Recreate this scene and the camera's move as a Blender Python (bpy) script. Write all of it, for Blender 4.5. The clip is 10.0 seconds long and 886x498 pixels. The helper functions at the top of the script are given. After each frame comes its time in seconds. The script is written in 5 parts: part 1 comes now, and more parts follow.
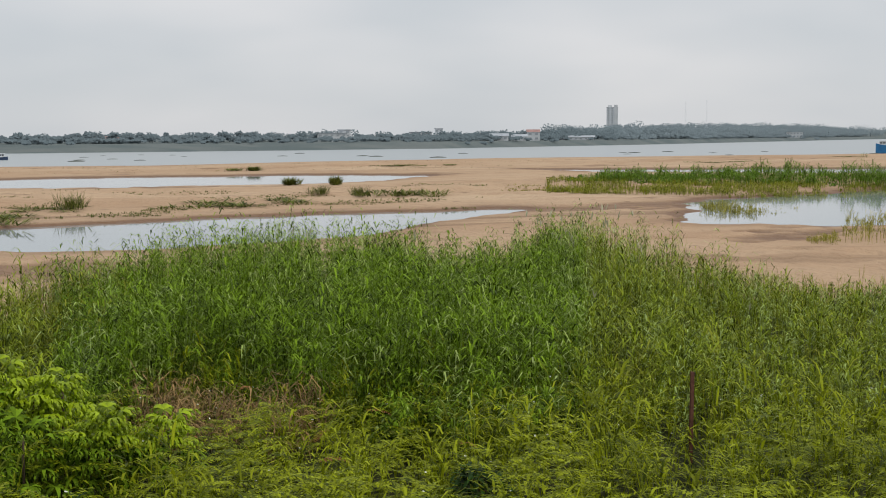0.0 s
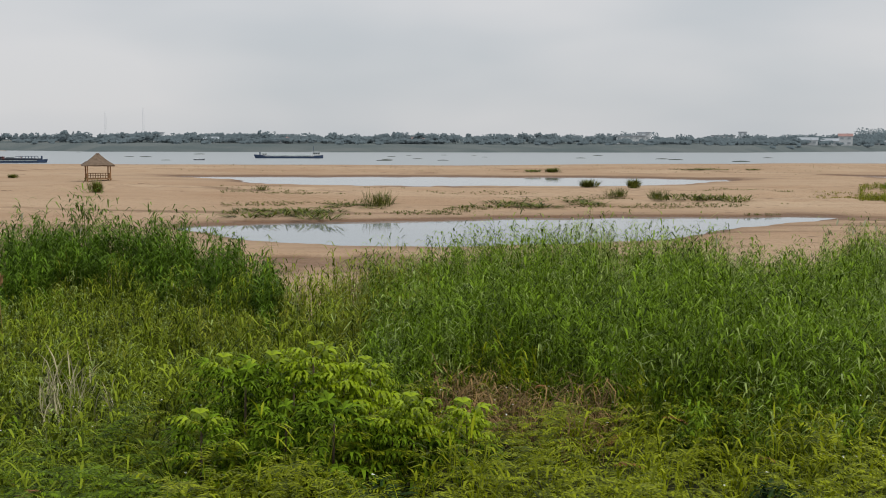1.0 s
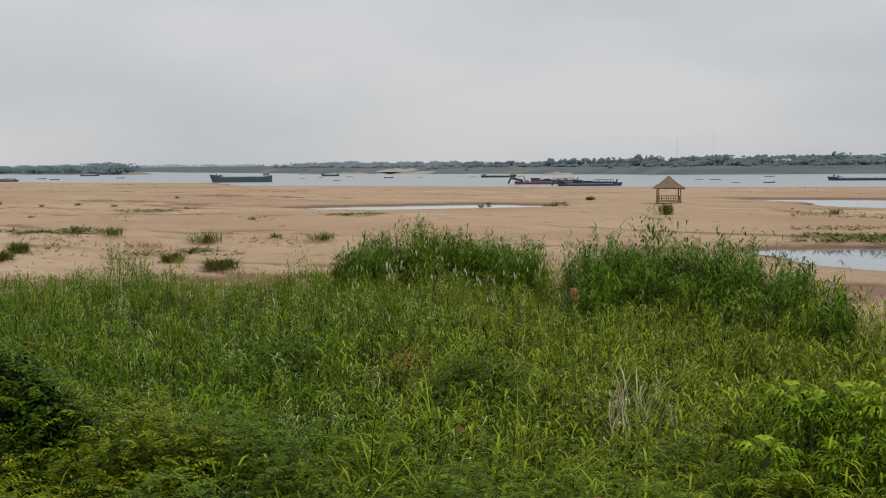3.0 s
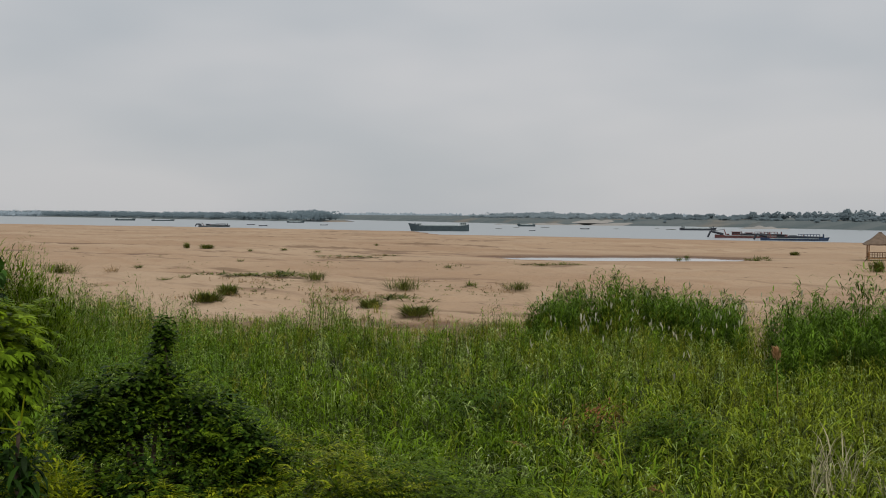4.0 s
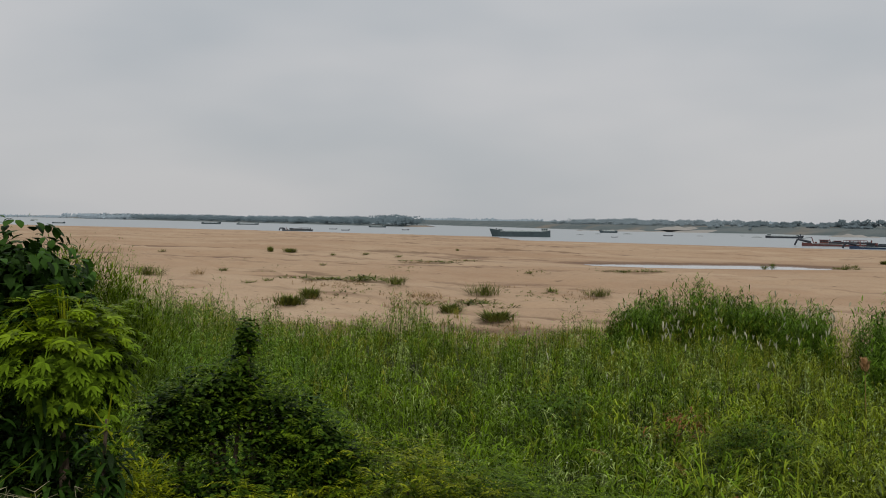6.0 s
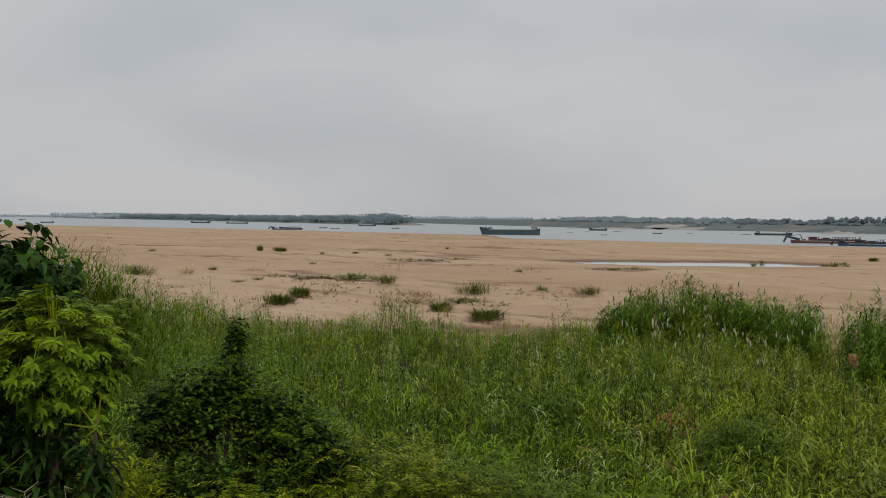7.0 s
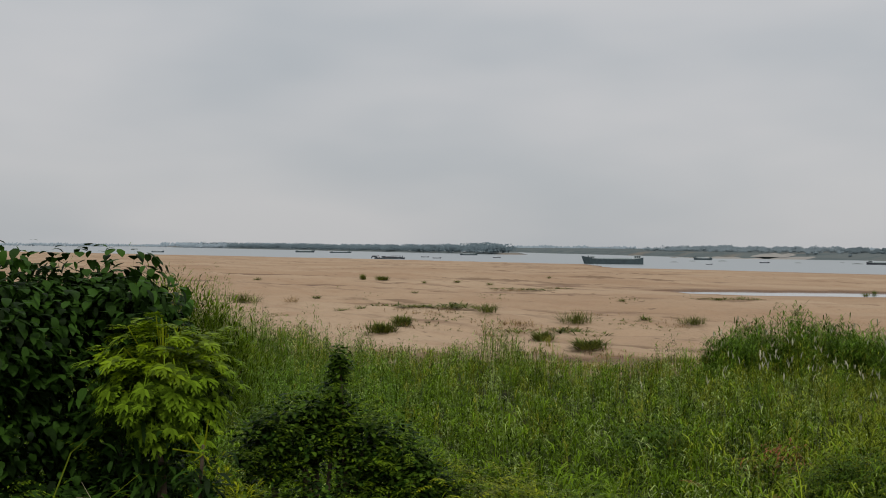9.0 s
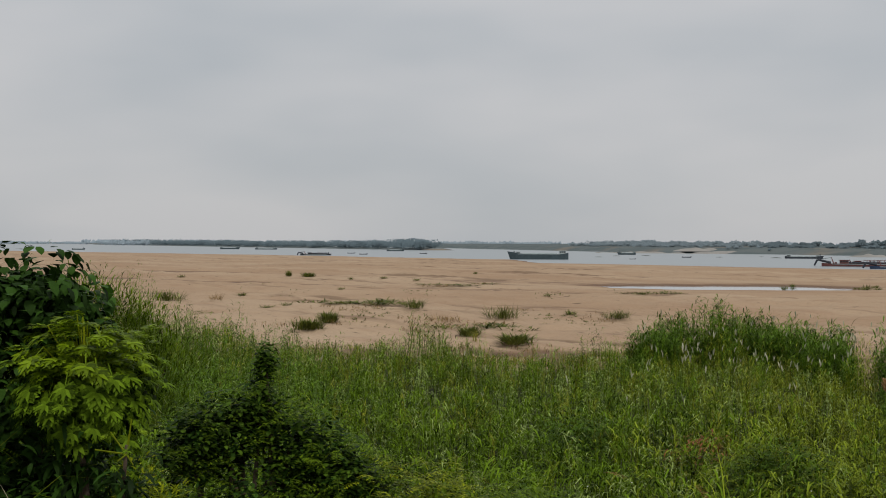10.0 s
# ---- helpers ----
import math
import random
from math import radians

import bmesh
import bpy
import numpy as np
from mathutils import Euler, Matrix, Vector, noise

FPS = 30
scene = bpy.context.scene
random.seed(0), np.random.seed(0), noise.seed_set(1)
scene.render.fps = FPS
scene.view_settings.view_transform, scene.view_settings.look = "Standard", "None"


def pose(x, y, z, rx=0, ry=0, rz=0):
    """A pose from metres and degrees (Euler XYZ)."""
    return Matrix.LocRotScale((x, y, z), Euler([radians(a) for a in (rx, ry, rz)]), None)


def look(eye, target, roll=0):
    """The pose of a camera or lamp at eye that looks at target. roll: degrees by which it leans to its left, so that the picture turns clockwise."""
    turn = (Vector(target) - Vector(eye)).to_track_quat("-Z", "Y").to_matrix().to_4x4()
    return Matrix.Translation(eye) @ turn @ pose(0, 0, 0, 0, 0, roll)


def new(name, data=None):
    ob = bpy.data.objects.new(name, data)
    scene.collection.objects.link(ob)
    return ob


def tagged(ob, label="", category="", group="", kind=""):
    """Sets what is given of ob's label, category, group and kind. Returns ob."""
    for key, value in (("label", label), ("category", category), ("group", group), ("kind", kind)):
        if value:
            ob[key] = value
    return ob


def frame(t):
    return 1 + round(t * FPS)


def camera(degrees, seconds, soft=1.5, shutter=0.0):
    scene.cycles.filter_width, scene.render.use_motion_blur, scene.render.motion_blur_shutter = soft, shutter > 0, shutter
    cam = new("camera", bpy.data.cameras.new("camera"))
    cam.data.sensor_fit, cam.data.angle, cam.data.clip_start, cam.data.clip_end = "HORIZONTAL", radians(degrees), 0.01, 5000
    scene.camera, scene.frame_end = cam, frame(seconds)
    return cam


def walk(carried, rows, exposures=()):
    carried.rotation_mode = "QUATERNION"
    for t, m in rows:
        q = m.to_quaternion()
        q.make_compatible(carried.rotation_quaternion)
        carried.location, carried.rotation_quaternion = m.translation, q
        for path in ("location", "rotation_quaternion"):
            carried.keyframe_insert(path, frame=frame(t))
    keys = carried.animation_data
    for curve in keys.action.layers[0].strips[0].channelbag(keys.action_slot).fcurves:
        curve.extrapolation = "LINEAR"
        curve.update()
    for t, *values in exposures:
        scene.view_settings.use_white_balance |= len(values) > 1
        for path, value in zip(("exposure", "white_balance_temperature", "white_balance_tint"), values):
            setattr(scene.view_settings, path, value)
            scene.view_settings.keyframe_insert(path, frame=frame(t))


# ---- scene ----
PATH = [
    (0.0, 0.09, 0, 0, -14.80, -5.52, 0.37),
    (0.2, 0.065, 0, 0, -10.92, -5.68, -0.02),
    (0.5, 0.04, 0, 0, -7.20, -5.50, -0.38),
    (0.8, 0.015, 0, 0, -2.70, -5.40, 0.04),
    (1.0, 0, 0, 0, 0.00, -5.39, -0.20),
    (1.2, 0, 0, 0, 1.64, -5.39, -1.19),
    (1.5, -0.02, 0, 0, 3.74, -5.38, -2.46),
    (1.8, -0.02, 0, 0, 8.96, -5.75, -1.90),
    (2.0, -0.02, 0, 0, 13.25, -5.91, -1.70),
    (2.2, -0.02, 0, 0, 16.71, -6.03, -1.68),
    (2.5, -0.02, 0, 0, 20.62, -6.05, -1.68),
    (2.8, -0.02, 0, 0, 25.52, -5.40, -0.24),
    (3.0, -0.02, 0, 0, 27.88, -4.19, 0.48),
    (3.2, -0.02, 0, 0, 30.22, -3.41, 0.38),
    (4.3, -0.01, 0, 0, 40.37, -1.38, -0.48),
    (4.5, 0, 0, 0, 41.91, -1.43, -0.51),
    (5.0, 0, 0, 0, 42.34, -1.38, -0.56),
    (5.5, 0, 0, 0, 42.06, -1.38, -0.74),
    (6.0, 0, 0, 0, 41.73, -1.42, -0.73),
    (7.5, 0, 0, 0, 41.13, -1.51, -0.51),
    (8.0, 0, 0, 0, 44.35, -1.46, -0.42),
    (8.5, 0, 0, 0, 46.33, -0.99, -0.51),
    (9.0, 0, 0, 0, 46.30, -0.08, -0.51),
    (9.5, 0, 0, 0, 45.99, 0.01, -0.52),
    (10.0, 0, 0, 0, 42.62, -0.26, -0.26),
]
EYE = 6.5
cam = camera(42.33, 10.0, soft=1.0)
walk(cam, [(t, pose(x, y, EYE + z, 90 + pitch, roll, yaw)) for t, x, y, z, yaw, pitch, roll in PATH],
     exposures=[(0.0, 0.13), (0.6, 0.06), (1.5, 0.0), (3.0, -0.05), (4.5, -0.29), (10.0, -0.29)])

# ---- world and light: a bright overcast sky ----
world = bpy.data.worlds.new("overcast")
scene.world = world
world.use_nodes = True
wn, wl = world.node_tree.nodes, world.node_tree.links
wn.clear()
w_out = wn.new("ShaderNodeOutputWorld")
w_bg = wn.new("ShaderNodeBackground")
w_sky = wn.new("ShaderNodeTexSky")
w_sky.sky_type = "NISHITA"
w_sky.sun_disc = False
w_sky.sun_elevation, w_sky.sun_rotation = radians(58), radians(150)
w_skyk = wn.new("ShaderNodeVectorMath")
w_skyk.operation = "SCALE"
w_skyk.inputs["Scale"].default_value = 0.1
w_co = wn.new("ShaderNodeTexCoord")
w_sep = wn.new("ShaderNodeSeparateXYZ")
w_up = wn.new("ShaderNodeMapRange")
w_up.inputs["From Min"].default_value, w_up.inputs["From Max"].default_value = 0.0, 1.0
w_up.inputs["To Min"].default_value, w_up.inputs["To Max"].default_value = 0.60, 0.98
w_map = wn.new("ShaderNodeMapping")
w_map.inputs["Scale"].default_value = (1.0, 1.0, 3.2)
w_no = wn.new("ShaderNodeTexNoise")
w_no.inputs["Scale"].default_value, w_no.inputs["Detail"].default_value = 3.0, 3.0
w_no.inputs["Roughness"].default_value = 0.45
w_ramp = wn.new("ShaderNodeValToRGB")
w_ramp.color_ramp.elements[0].position, w_ramp.color_ramp.elements[0].color = 0.32, (0.82, 0.87, 0.92, 1)
w_ramp.color_ramp.elements[1].position, w_ramp.color_ramp.elements[1].color = 0.66, (1.05, 1.05, 1.07, 1)
w_cloud = wn.new("ShaderNodeVectorMath")
w_cloud.operation = "SCALE"
w_mix = wn.new("ShaderNodeMix")
w_mix.data_type = "RGBA"
w_mix.inputs["Factor"].default_value = 0.95
wl.new(w_sky.outputs[0], w_skyk.inputs[0])
wl.new(w_co.outputs["Generated"], w_sep.inputs[0])
wl.new(w_sep.outputs["Z"], w_up.inputs["Value"])
wl.new(w_co.outputs["Generated"], w_map.inputs[0])
wl.new(w_map.outputs[0], w_no.inputs["Vector"])
wl.new(w_no.outputs["Fac"], w_ramp.inputs[0])
wl.new(w_ramp.outputs[0], w_cloud.inputs[0])
wl.new(w_up.outputs[0], w_cloud.inputs["Scale"])
wl.new(w_skyk.outputs[0], w_mix.inputs["A"])
wl.new(w_cloud.outputs[0], w_mix.inputs["B"])
wl.new(w_mix.outputs["Result"], w_bg.inputs["Color"])
wl.new(w_bg.outputs[0], w_out.inputs[0])
w_bg.inputs["Strength"].default_value = 1.0
sun = new("sun", bpy.data.lights.new("sun", "SUN"))
sun.data.energy, sun.data.angle, sun.data.color = 1.5, radians(9), (1.0, 0.95, 0.88)
sun.matrix_world = look((110, -60, 130), (0, 0, 0))


# ---- materials ----
def mat(name, base, rough=0.8, spread=0.25, by="island", tint=(1, 1, 1), scale=6.0, fine=60.0, bump=0.0, through_light=0.0, metal=0.0, spec=0.3, dist=0.02):
    """A surface with a base colour that varies from piece to piece and with noise at two scales."""
    m = bpy.data.materials.new(name)
    m.use_nodes = True
    n, l = m.node_tree.nodes, m.node_tree.links
    b = n["Principled BSDF"]
    b.inputs["Roughness"].default_value, b.inputs["Metallic"].default_value = rough, metal
    b.inputs["Specular IOR Level"].default_value = spec
    co = n.new("ShaderNodeNewGeometry")
    no = n.new("ShaderNodeTexNoise")
    no.inputs["Scale"].default_value, no.inputs["Detail"].default_value = scale, 4.0
    fi = n.new("ShaderNodeTexNoise")
    fi.inputs["Scale"].default_value, fi.inputs["Detail"].default_value = fine, 2.0
    l.new(co.outputs["Position"], no.inputs["Vector"])
    l.new(co.outputs["Position"], fi.inputs["Vector"])
    add = n.new("ShaderNodeMath")
    add.operation = "MULTIPLY_ADD"
    add.inputs[1].default_value = 0.5
    l.new(fi.outputs["Fac"], add.inputs[0])
    l.new(no.outputs["Fac"], add.inputs[2])
    last = add.outputs[0]
    if by == "island":
        r = n.new("ShaderNodeMath")
        r.operation = "MULTIPLY_ADD"
        r.inputs[1].default_value = 0.9
        l.new(co.outputs["Random Per Island"], r.inputs[0])
        l.new(last, r.inputs[2])
        last, lo, hi = r.outputs[0], 0.78, 1.66
    else:
        lo, hi = 0.4, 1.1
    mr = n.new("ShaderNodeMapRange")
    mr.inputs["From Min"].default_value, mr.inputs["From Max"].default_value = lo, hi
    l.new(last, mr.inputs["Value"])
    mix = n.new("ShaderNodeMix")
    mix.data_type = "RGBA"
    mix.inputs["A"].default_value = (*[c * (1 - spread) for c in base], 1)
    mix.inputs["B"].default_value = (*[min(1, c * (1 + spread) * k) for c, k in zip(base, tint)], 1)
    l.new(mr.outputs[0], mix.inputs["Factor"])
    l.new(mix.outputs["Result"], b.inputs["Base Color"])
    if bump:
        bu = n.new("ShaderNodeBump")
        bu.inputs["Strength"].default_value, bu.inputs["Distance"].default_value = bump, dist
        l.new(add.outputs[0], bu.inputs["Height"])
        l.new(bu.outputs[0], b.inputs["Normal"])
    if through_light:
        tr = n.new("ShaderNodeBsdfTranslucent")
        l.new(mix.outputs["Result"], tr.inputs["Color"])
        ms = n.new("ShaderNodeMixShader")
        ms.inputs[0].default_value = through_light
        l.new(b.outputs[0], ms.inputs[1])
        l.new(tr.outputs[0], ms.inputs[2])
        l.new(ms.outputs[0], n["Material Output"].inputs["Surface"])
    return m


REED = mat("reed_leaf", (0.102, 0.192, 0.010), 0.6, 0.8, tint=(1.25, 1.05, 1.2), scale=0.8, through_light=0.25, spec=0.06)
REED_DARK = mat("reed_leaf_dark", (0.088, 0.170, 0.013), 0.6, 0.65, tint=(1.2, 1.1, 1.2), scale=0.8, through_light=0.22, spec=0.06)
GRASS = mat("grass_blade", (0.138, 0.215, 0.014), 0.6, 0.8, tint=(1.3, 1.05, 1.1), scale=0.7, through_light=0.25, spec=0.06)
MEADOW = mat("meadow_blade", (0.082, 0.158, 0.008), 0.6, 0.8, tint=(1.3, 1.1, 1.1), scale=0.7, through_light=0.25, spec=0.05)
PLUME_BROWN = mat("brown_plume", (0.40, 0.24, 0.11), 0.9, 0.3, through_light=0.3)
STRAW = mat("straw_green_blade", (0.175, 0.215, 0.022), 0.6, 0.6, tint=(1.2, 1.05, 1.0), scale=0.8, through_light=0.25, spec=0.06)
GLINT = mat("glint_blade", (0.31, 0.40, 0.10), 0.5, 0.35, scale=0.3, through_light=0.3)
YGRASS = mat("yellow_grass", (0.22, 0.235, 0.03), 0.6, 0.45, tint=(1.2, 1.0, 0.9), scale=0.3, through_light=0.3)
WEED = mat("weed_leaf", (0.17, 0.24, 0.010), 0.5, 0.7, tint=(1.3, 1.05, 0.8), scale=0.5, through_light=0.35, spec=0.1)
DRY = mat("dry_leaf", (0.24, 0.155, 0.058), 0.8, 0.6, scale=0.6, through_light=0.15)
DEAD = mat("dead_stalk", (0.40, 0.36, 0.22), 0.85, 0.4, scale=0.8, through_light=0.2)
PLUME = mat("seed_plume", (0.46, 0.45, 0.31), 0.9, 0.25, through_light=0.3)
RUSSET = mat("russet_leaf", (0.25, 0.10, 0.035), 0.8, 0.4, through_light=0.2)
CLIMBER = mat("small_climber_leaf", (0.055, 0.108, 0.010), 0.6, 0.5, tint=(1.2, 1.1, 1.0), scale=1.2, through_light=0.2, spec=0.08)
PAPAYA = mat("papaya_leaf", (0.130, 0.210, 0.006), 0.5, 0.6, tint=(1.2, 1.1, 0.8), scale=1.5, through_light=0.3, spec=0.12)
LIME = mat("lime_leaf", (0.225, 0.325, 0.008), 0.5, 0.5, tint=(1.2, 1.1, 0.8), scale=1.5, through_light=0.35)
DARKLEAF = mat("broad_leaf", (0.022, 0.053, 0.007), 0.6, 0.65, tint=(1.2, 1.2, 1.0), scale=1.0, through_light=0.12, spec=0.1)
MIDLEAF = mat("climber_leaf", (0.080, 0.140, 0.008), 0.6, 0.7, tint=(1.3, 1.15, 0.9), scale=1.0, through_light=0.25, spec=0.08)
BARK = mat("bark", (0.12, 0.085, 0.06), 0.9, 0.35, by="", scale=9, bump=0.6)
# distance haze is put into the blue grey base colours named FARLEAF
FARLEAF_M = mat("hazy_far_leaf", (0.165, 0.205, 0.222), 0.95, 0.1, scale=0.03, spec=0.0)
FARLEAF = mat("hazy_bank_leaf", (0.130, 0.165, 0.180), 0.95, 0.08, scale=0.03, spec=0.0)
FARLEAF_P = mat("hazy_pale_leaf", (0.20, 0.245, 0.265), 0.95, 0.12, scale=0.03, spec=0.0)
FARLEAF_I = mat("hazy_island_leaf", (0.145, 0.19, 0.21), 0.95, 0.1, scale=0.02, spec=0.0)
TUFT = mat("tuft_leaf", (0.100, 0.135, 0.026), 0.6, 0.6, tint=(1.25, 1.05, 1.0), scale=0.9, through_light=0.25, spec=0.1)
FARLEAF_B = mat("hazy_distant_leaf", (0.30, 0.36, 0.40), 0.9, 0.08, scale=0.02, spec=0.0)
HEAP = mat("heaped_sand", (0.29, 0.275, 0.25), 0.95, 0.12, by="", scale=0.1, fine=1.0)
THATCH = mat("thatch", (0.165, 0.12, 0.085), 0.95, 0.4, scale=2.5, fine=30, bump=0.8)
TIMBER = mat("timber", (0.27, 0.15, 0.07), 0.8, 0.35, by="", scale=6, bump=0.4)
RUST = mat("rusty_iron", (0.10, 0.04, 0.025), 0.85, 0.45, by="", scale=14, bump=0.5)
HULL_GREEN = mat("hull_grey_green", (0.050, 0.072, 0.080), 0.55, 0.35, by="", scale=0.6, fine=5, bump=0.1)
HULL_DARK = mat("hull_dark", (0.035, 0.04, 0.05), 0.6, 0.4, by="", scale=0.6, fine=5, bump=0.1)
HULL_BLUE = mat("hull_blue", (0.03, 0.052, 0.10), 0.5, 0.3, by="", scale=0.6, fine=5, bump=0.1)
HULL_BRIGHT = mat("hull_bright_blue", (0.03, 0.17, 0.36), 0.5, 0.25, by="", scale=0.6, fine=5, bump=0.1)
DECK = mat("deck_paint", (0.38, 0.43, 0.43), 0.6, 0.3, by="", scale=0.8, fine=5)
CABIN = mat("cabin_paint", (0.66, 0.69, 0.69), 0.55, 0.25, by="", scale=0.8, fine=5)
REDIRON = mat("red_oxide", (0.13, 0.05, 0.045), 0.7, 0.4, by="", scale=0.8, fine=6)
DARKGLASS = mat("dark_window", (0.03, 0.035, 0.04), 0.15, 0.2, by="", spec=0.5)
# far off windows, lightened in the colour for distance haze
FARGLASS = mat("hazy_window", (0.33, 0.36, 0.38), 0.4, 0.2, by="")
WALL = mat("pale_wall", (0.60, 0.62, 0.63), 0.8, 0.12, by="", scale=0.2)
# pale grey with the haze of distance put into the paint colour
WALL_HAZY = mat("hazy_grey_wall", (0.70, 0.73, 0.76), 0.8, 0.1, by="", scale=0.2)
ROOF_RED = mat("faded_red_roof", (0.33, 0.20, 0.18), 0.8, 0.2, by="", scale=0.3)
ROOF_GREY = mat("tin_roof", (0.33, 0.36, 0.39), 0.6, 0.2, by="", scale=0.3)
FLOATWEED = mat("floating_weed", (0.045, 0.055, 0.04), 0.9, 0.4, scale=0.4)
FLOWER = mat("white_flower", (0.65, 0.66, 0.58), 0.8, 0.15)


def ground_material():
    """Sand that is damp near the water, leaf litter and soil under the plants, far bank grass with haze in its colour.
    """
    m = bpy.data.materials.new("sand_and_soil")
    m.use_nodes = True
    n, l = m.node_tree.nodes, m.node_tree.links
    b = n["Principled BSDF"]
    b.inputs["Specular IOR Level"].default_value = 0.08
    geo = n.new("ShaderNodeNewGeometry")

    def noise_at(scale, detail, stretch=(1, 1, 1)):
        mp = n.new("ShaderNodeMapping")
        mp.inputs["Scale"].default_value = stretch
        t = n.new("ShaderNodeTexNoise")
        t.inputs["Scale"].default_value, t.inputs["Detail"].default_value = scale, detail
        l.new(geo.outputs["Position"], mp.inputs[0])
        l.new(mp.outputs[0], t.inputs["Vector"])
        return t.outputs["Fac"]

    def mixed(fac, a, bb):
        x = n.new("ShaderNodeMix")
        x.data_type = "RGBA"
        for key, v in (("A", a), ("B", bb)):
            if isinstance(v, tuple):
                x.inputs[key].default_value = (*v, 1)
            else:
                l.new(v, x.inputs[key])
        l.new(fac, x.inputs["Factor"])
        return x.outputs["Result"]

    def ranged(v, a, bb, c=0.0, d=1.0):
        x = n.new("ShaderNodeMapRange")
        x.inputs["From Min"].default_value, x.inputs["From Max"].default_value = a, bb
        x.inputs["To Min"].default_value, x.inputs["To Max"].default_value = c, d
        l.new(v, x.inputs["Value"])
        return x.outputs[0]

    broad, mid, grain = noise_at(0.02, 4, (1, 2.5, 1)), noise_at(0.22, 5, (0.6, 1.6, 1)), noise_at(3.0, 4)
    sand = mixed(ranged(broad, 0.35, 0.65), (0.365, 0.246, 0.155), (0.45, 0.330, 0.220))
    sand = mixed(ranged(mid, 0.52, 0.75, 0.0, 0.55), sand, (0.31, 0.195, 0.12))
    sand = mixed(ranged(grain, 0.55, 0.8, 0.0, 0.35), sand, (0.31, 0.21, 0.13))
    sep = n.new("ShaderNodeSeparateXYZ")
    l.new(geo.outputs["Position"], sep.inputs[0])
    wob = n.new("ShaderNodeMath")
    wob.operation = "MULTIPLY_ADD"
    wob.inputs[1].default_value = 0.22
    l.new(mid, wob.inputs[0])
    l.new(sep.outputs["Z"], wob.inputs[2])
    damp = ranged(wob.outputs[0], 0.24, 0.42, 1.0, 0.0)
    streak = noise_at(0.16, 5, (0.10, 1.0, 1.0))
    sand = mixed(ranged(streak, 0.60, 0.68, 0.0, 0.75), sand, (0.19, 0.125, 0.08))
    # dark spots paint the shade in small dents and footprints
    spots = noise_at(0.9, 3, (0.5, 1.0, 1.0))
    sand = mixed(ranged(spots, 0.68, 0.74, 0.0, 0.8), sand, (0.13, 0.09, 0.06))
    sand = mixed(damp, sand, (0.17, 0.10, 0.06))
    soil = mixed(ranged(grain, 0.35, 0.7), (0.022, 0.028, 0.010), (0.06, 0.06, 0.025))
    at = n.new("ShaderNodeAttribute")
    at.attribute_name = "planted"
    # the grey blue of the far bank holds the distance haze
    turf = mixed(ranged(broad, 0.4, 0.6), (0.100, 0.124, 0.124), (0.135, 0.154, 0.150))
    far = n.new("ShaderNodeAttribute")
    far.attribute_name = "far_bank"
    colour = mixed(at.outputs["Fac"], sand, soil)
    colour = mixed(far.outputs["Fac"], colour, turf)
    l.new(colour, b.inputs["Base Color"])
    l.new(ranged(damp, 0, 1, 0.95, 0.6), b.inputs["Roughness"])
    bu = n.new("ShaderNodeBump")
    bu.inputs["Strength"].default_value, bu.inputs["Distance"].default_value = 1.0, 0.45
    sm = n.new("ShaderNodeMath")
    sm.operation = "MULTIPLY_ADD"
    sm.inputs[1].default_value = 0.25
    l.new(grain, sm.inputs[0])
    l.new(mid, sm.inputs[2])
    sn = n.new("ShaderNodeMath")
    sn.operation = "MULTIPLY_ADD"
    sn.inputs[1].default_value = 0.7
    l.new(noise_at(1.0, 4), sn.inputs[0])
    l.new(sm.outputs[0], sn.inputs[2])
    l.new(sn.outputs[0], bu.inputs["Height"])
    l.new(bu.outputs[0], b.inputs["Normal"])
    return m


def water_material():
    m = bpy.data.materials.new("river_water")
    m.use_nodes = True
    n, l = m.node_tree.nodes, m.node_tree.links
    b = n["Principled BSDF"]
    b.inputs["Base Color"].default_value = (0.26, 0.29, 0.30, 1)
    b.inputs["Roughness"].default_value, b.inputs["IOR"].default_value = 0.09, 1.33
    geo = n.new("ShaderNodeNewGeometry")
    mp = n.new("ShaderNodeMapping")
    mp.inputs["Scale"].default_value = (0.35, 1.0, 1.0)
    t = n.new("ShaderNodeTexNoise")
    t.inputs["Scale"].default_value, t.inputs["Detail"].default_value = 0.5, 5.0
    bu = n.new("ShaderNodeBump")
    bu.inputs["Strength"].default_value, bu.inputs["Distance"].default_value = 0.05, 0.1
    l.new(geo.outputs["Position"], mp.inputs[0])
    l.new(mp.outputs[0], t.inputs["Vector"])
    l.new(t.outputs["Fac"], bu.inputs["Height"])
    l.new(bu.outputs[0], b.inputs["Normal"])
    # the open river is ruffled by the breeze, the pools lie still
    sep = n.new("ShaderNodeSeparateXYZ")
    l.new(geo.outputs["Position"], sep.inputs[0])
    ruffle = n.new("ShaderNodeMapRange")
    ruffle.inputs["From Min"].default_value, ruffle.inputs["From Max"].default_value = 250, 300
    ruffle.inputs["To Min"].default_value, ruffle.inputs["To Max"].default_value = 0.05, 0.30
    l.new(sep.outputs["Y"], ruffle.inputs["Value"])
    l.new(ruffle.outputs[0], b.inputs["Roughness"])
    return m


# ---- shape of the land ----
rng = np.random.default_rng(7)


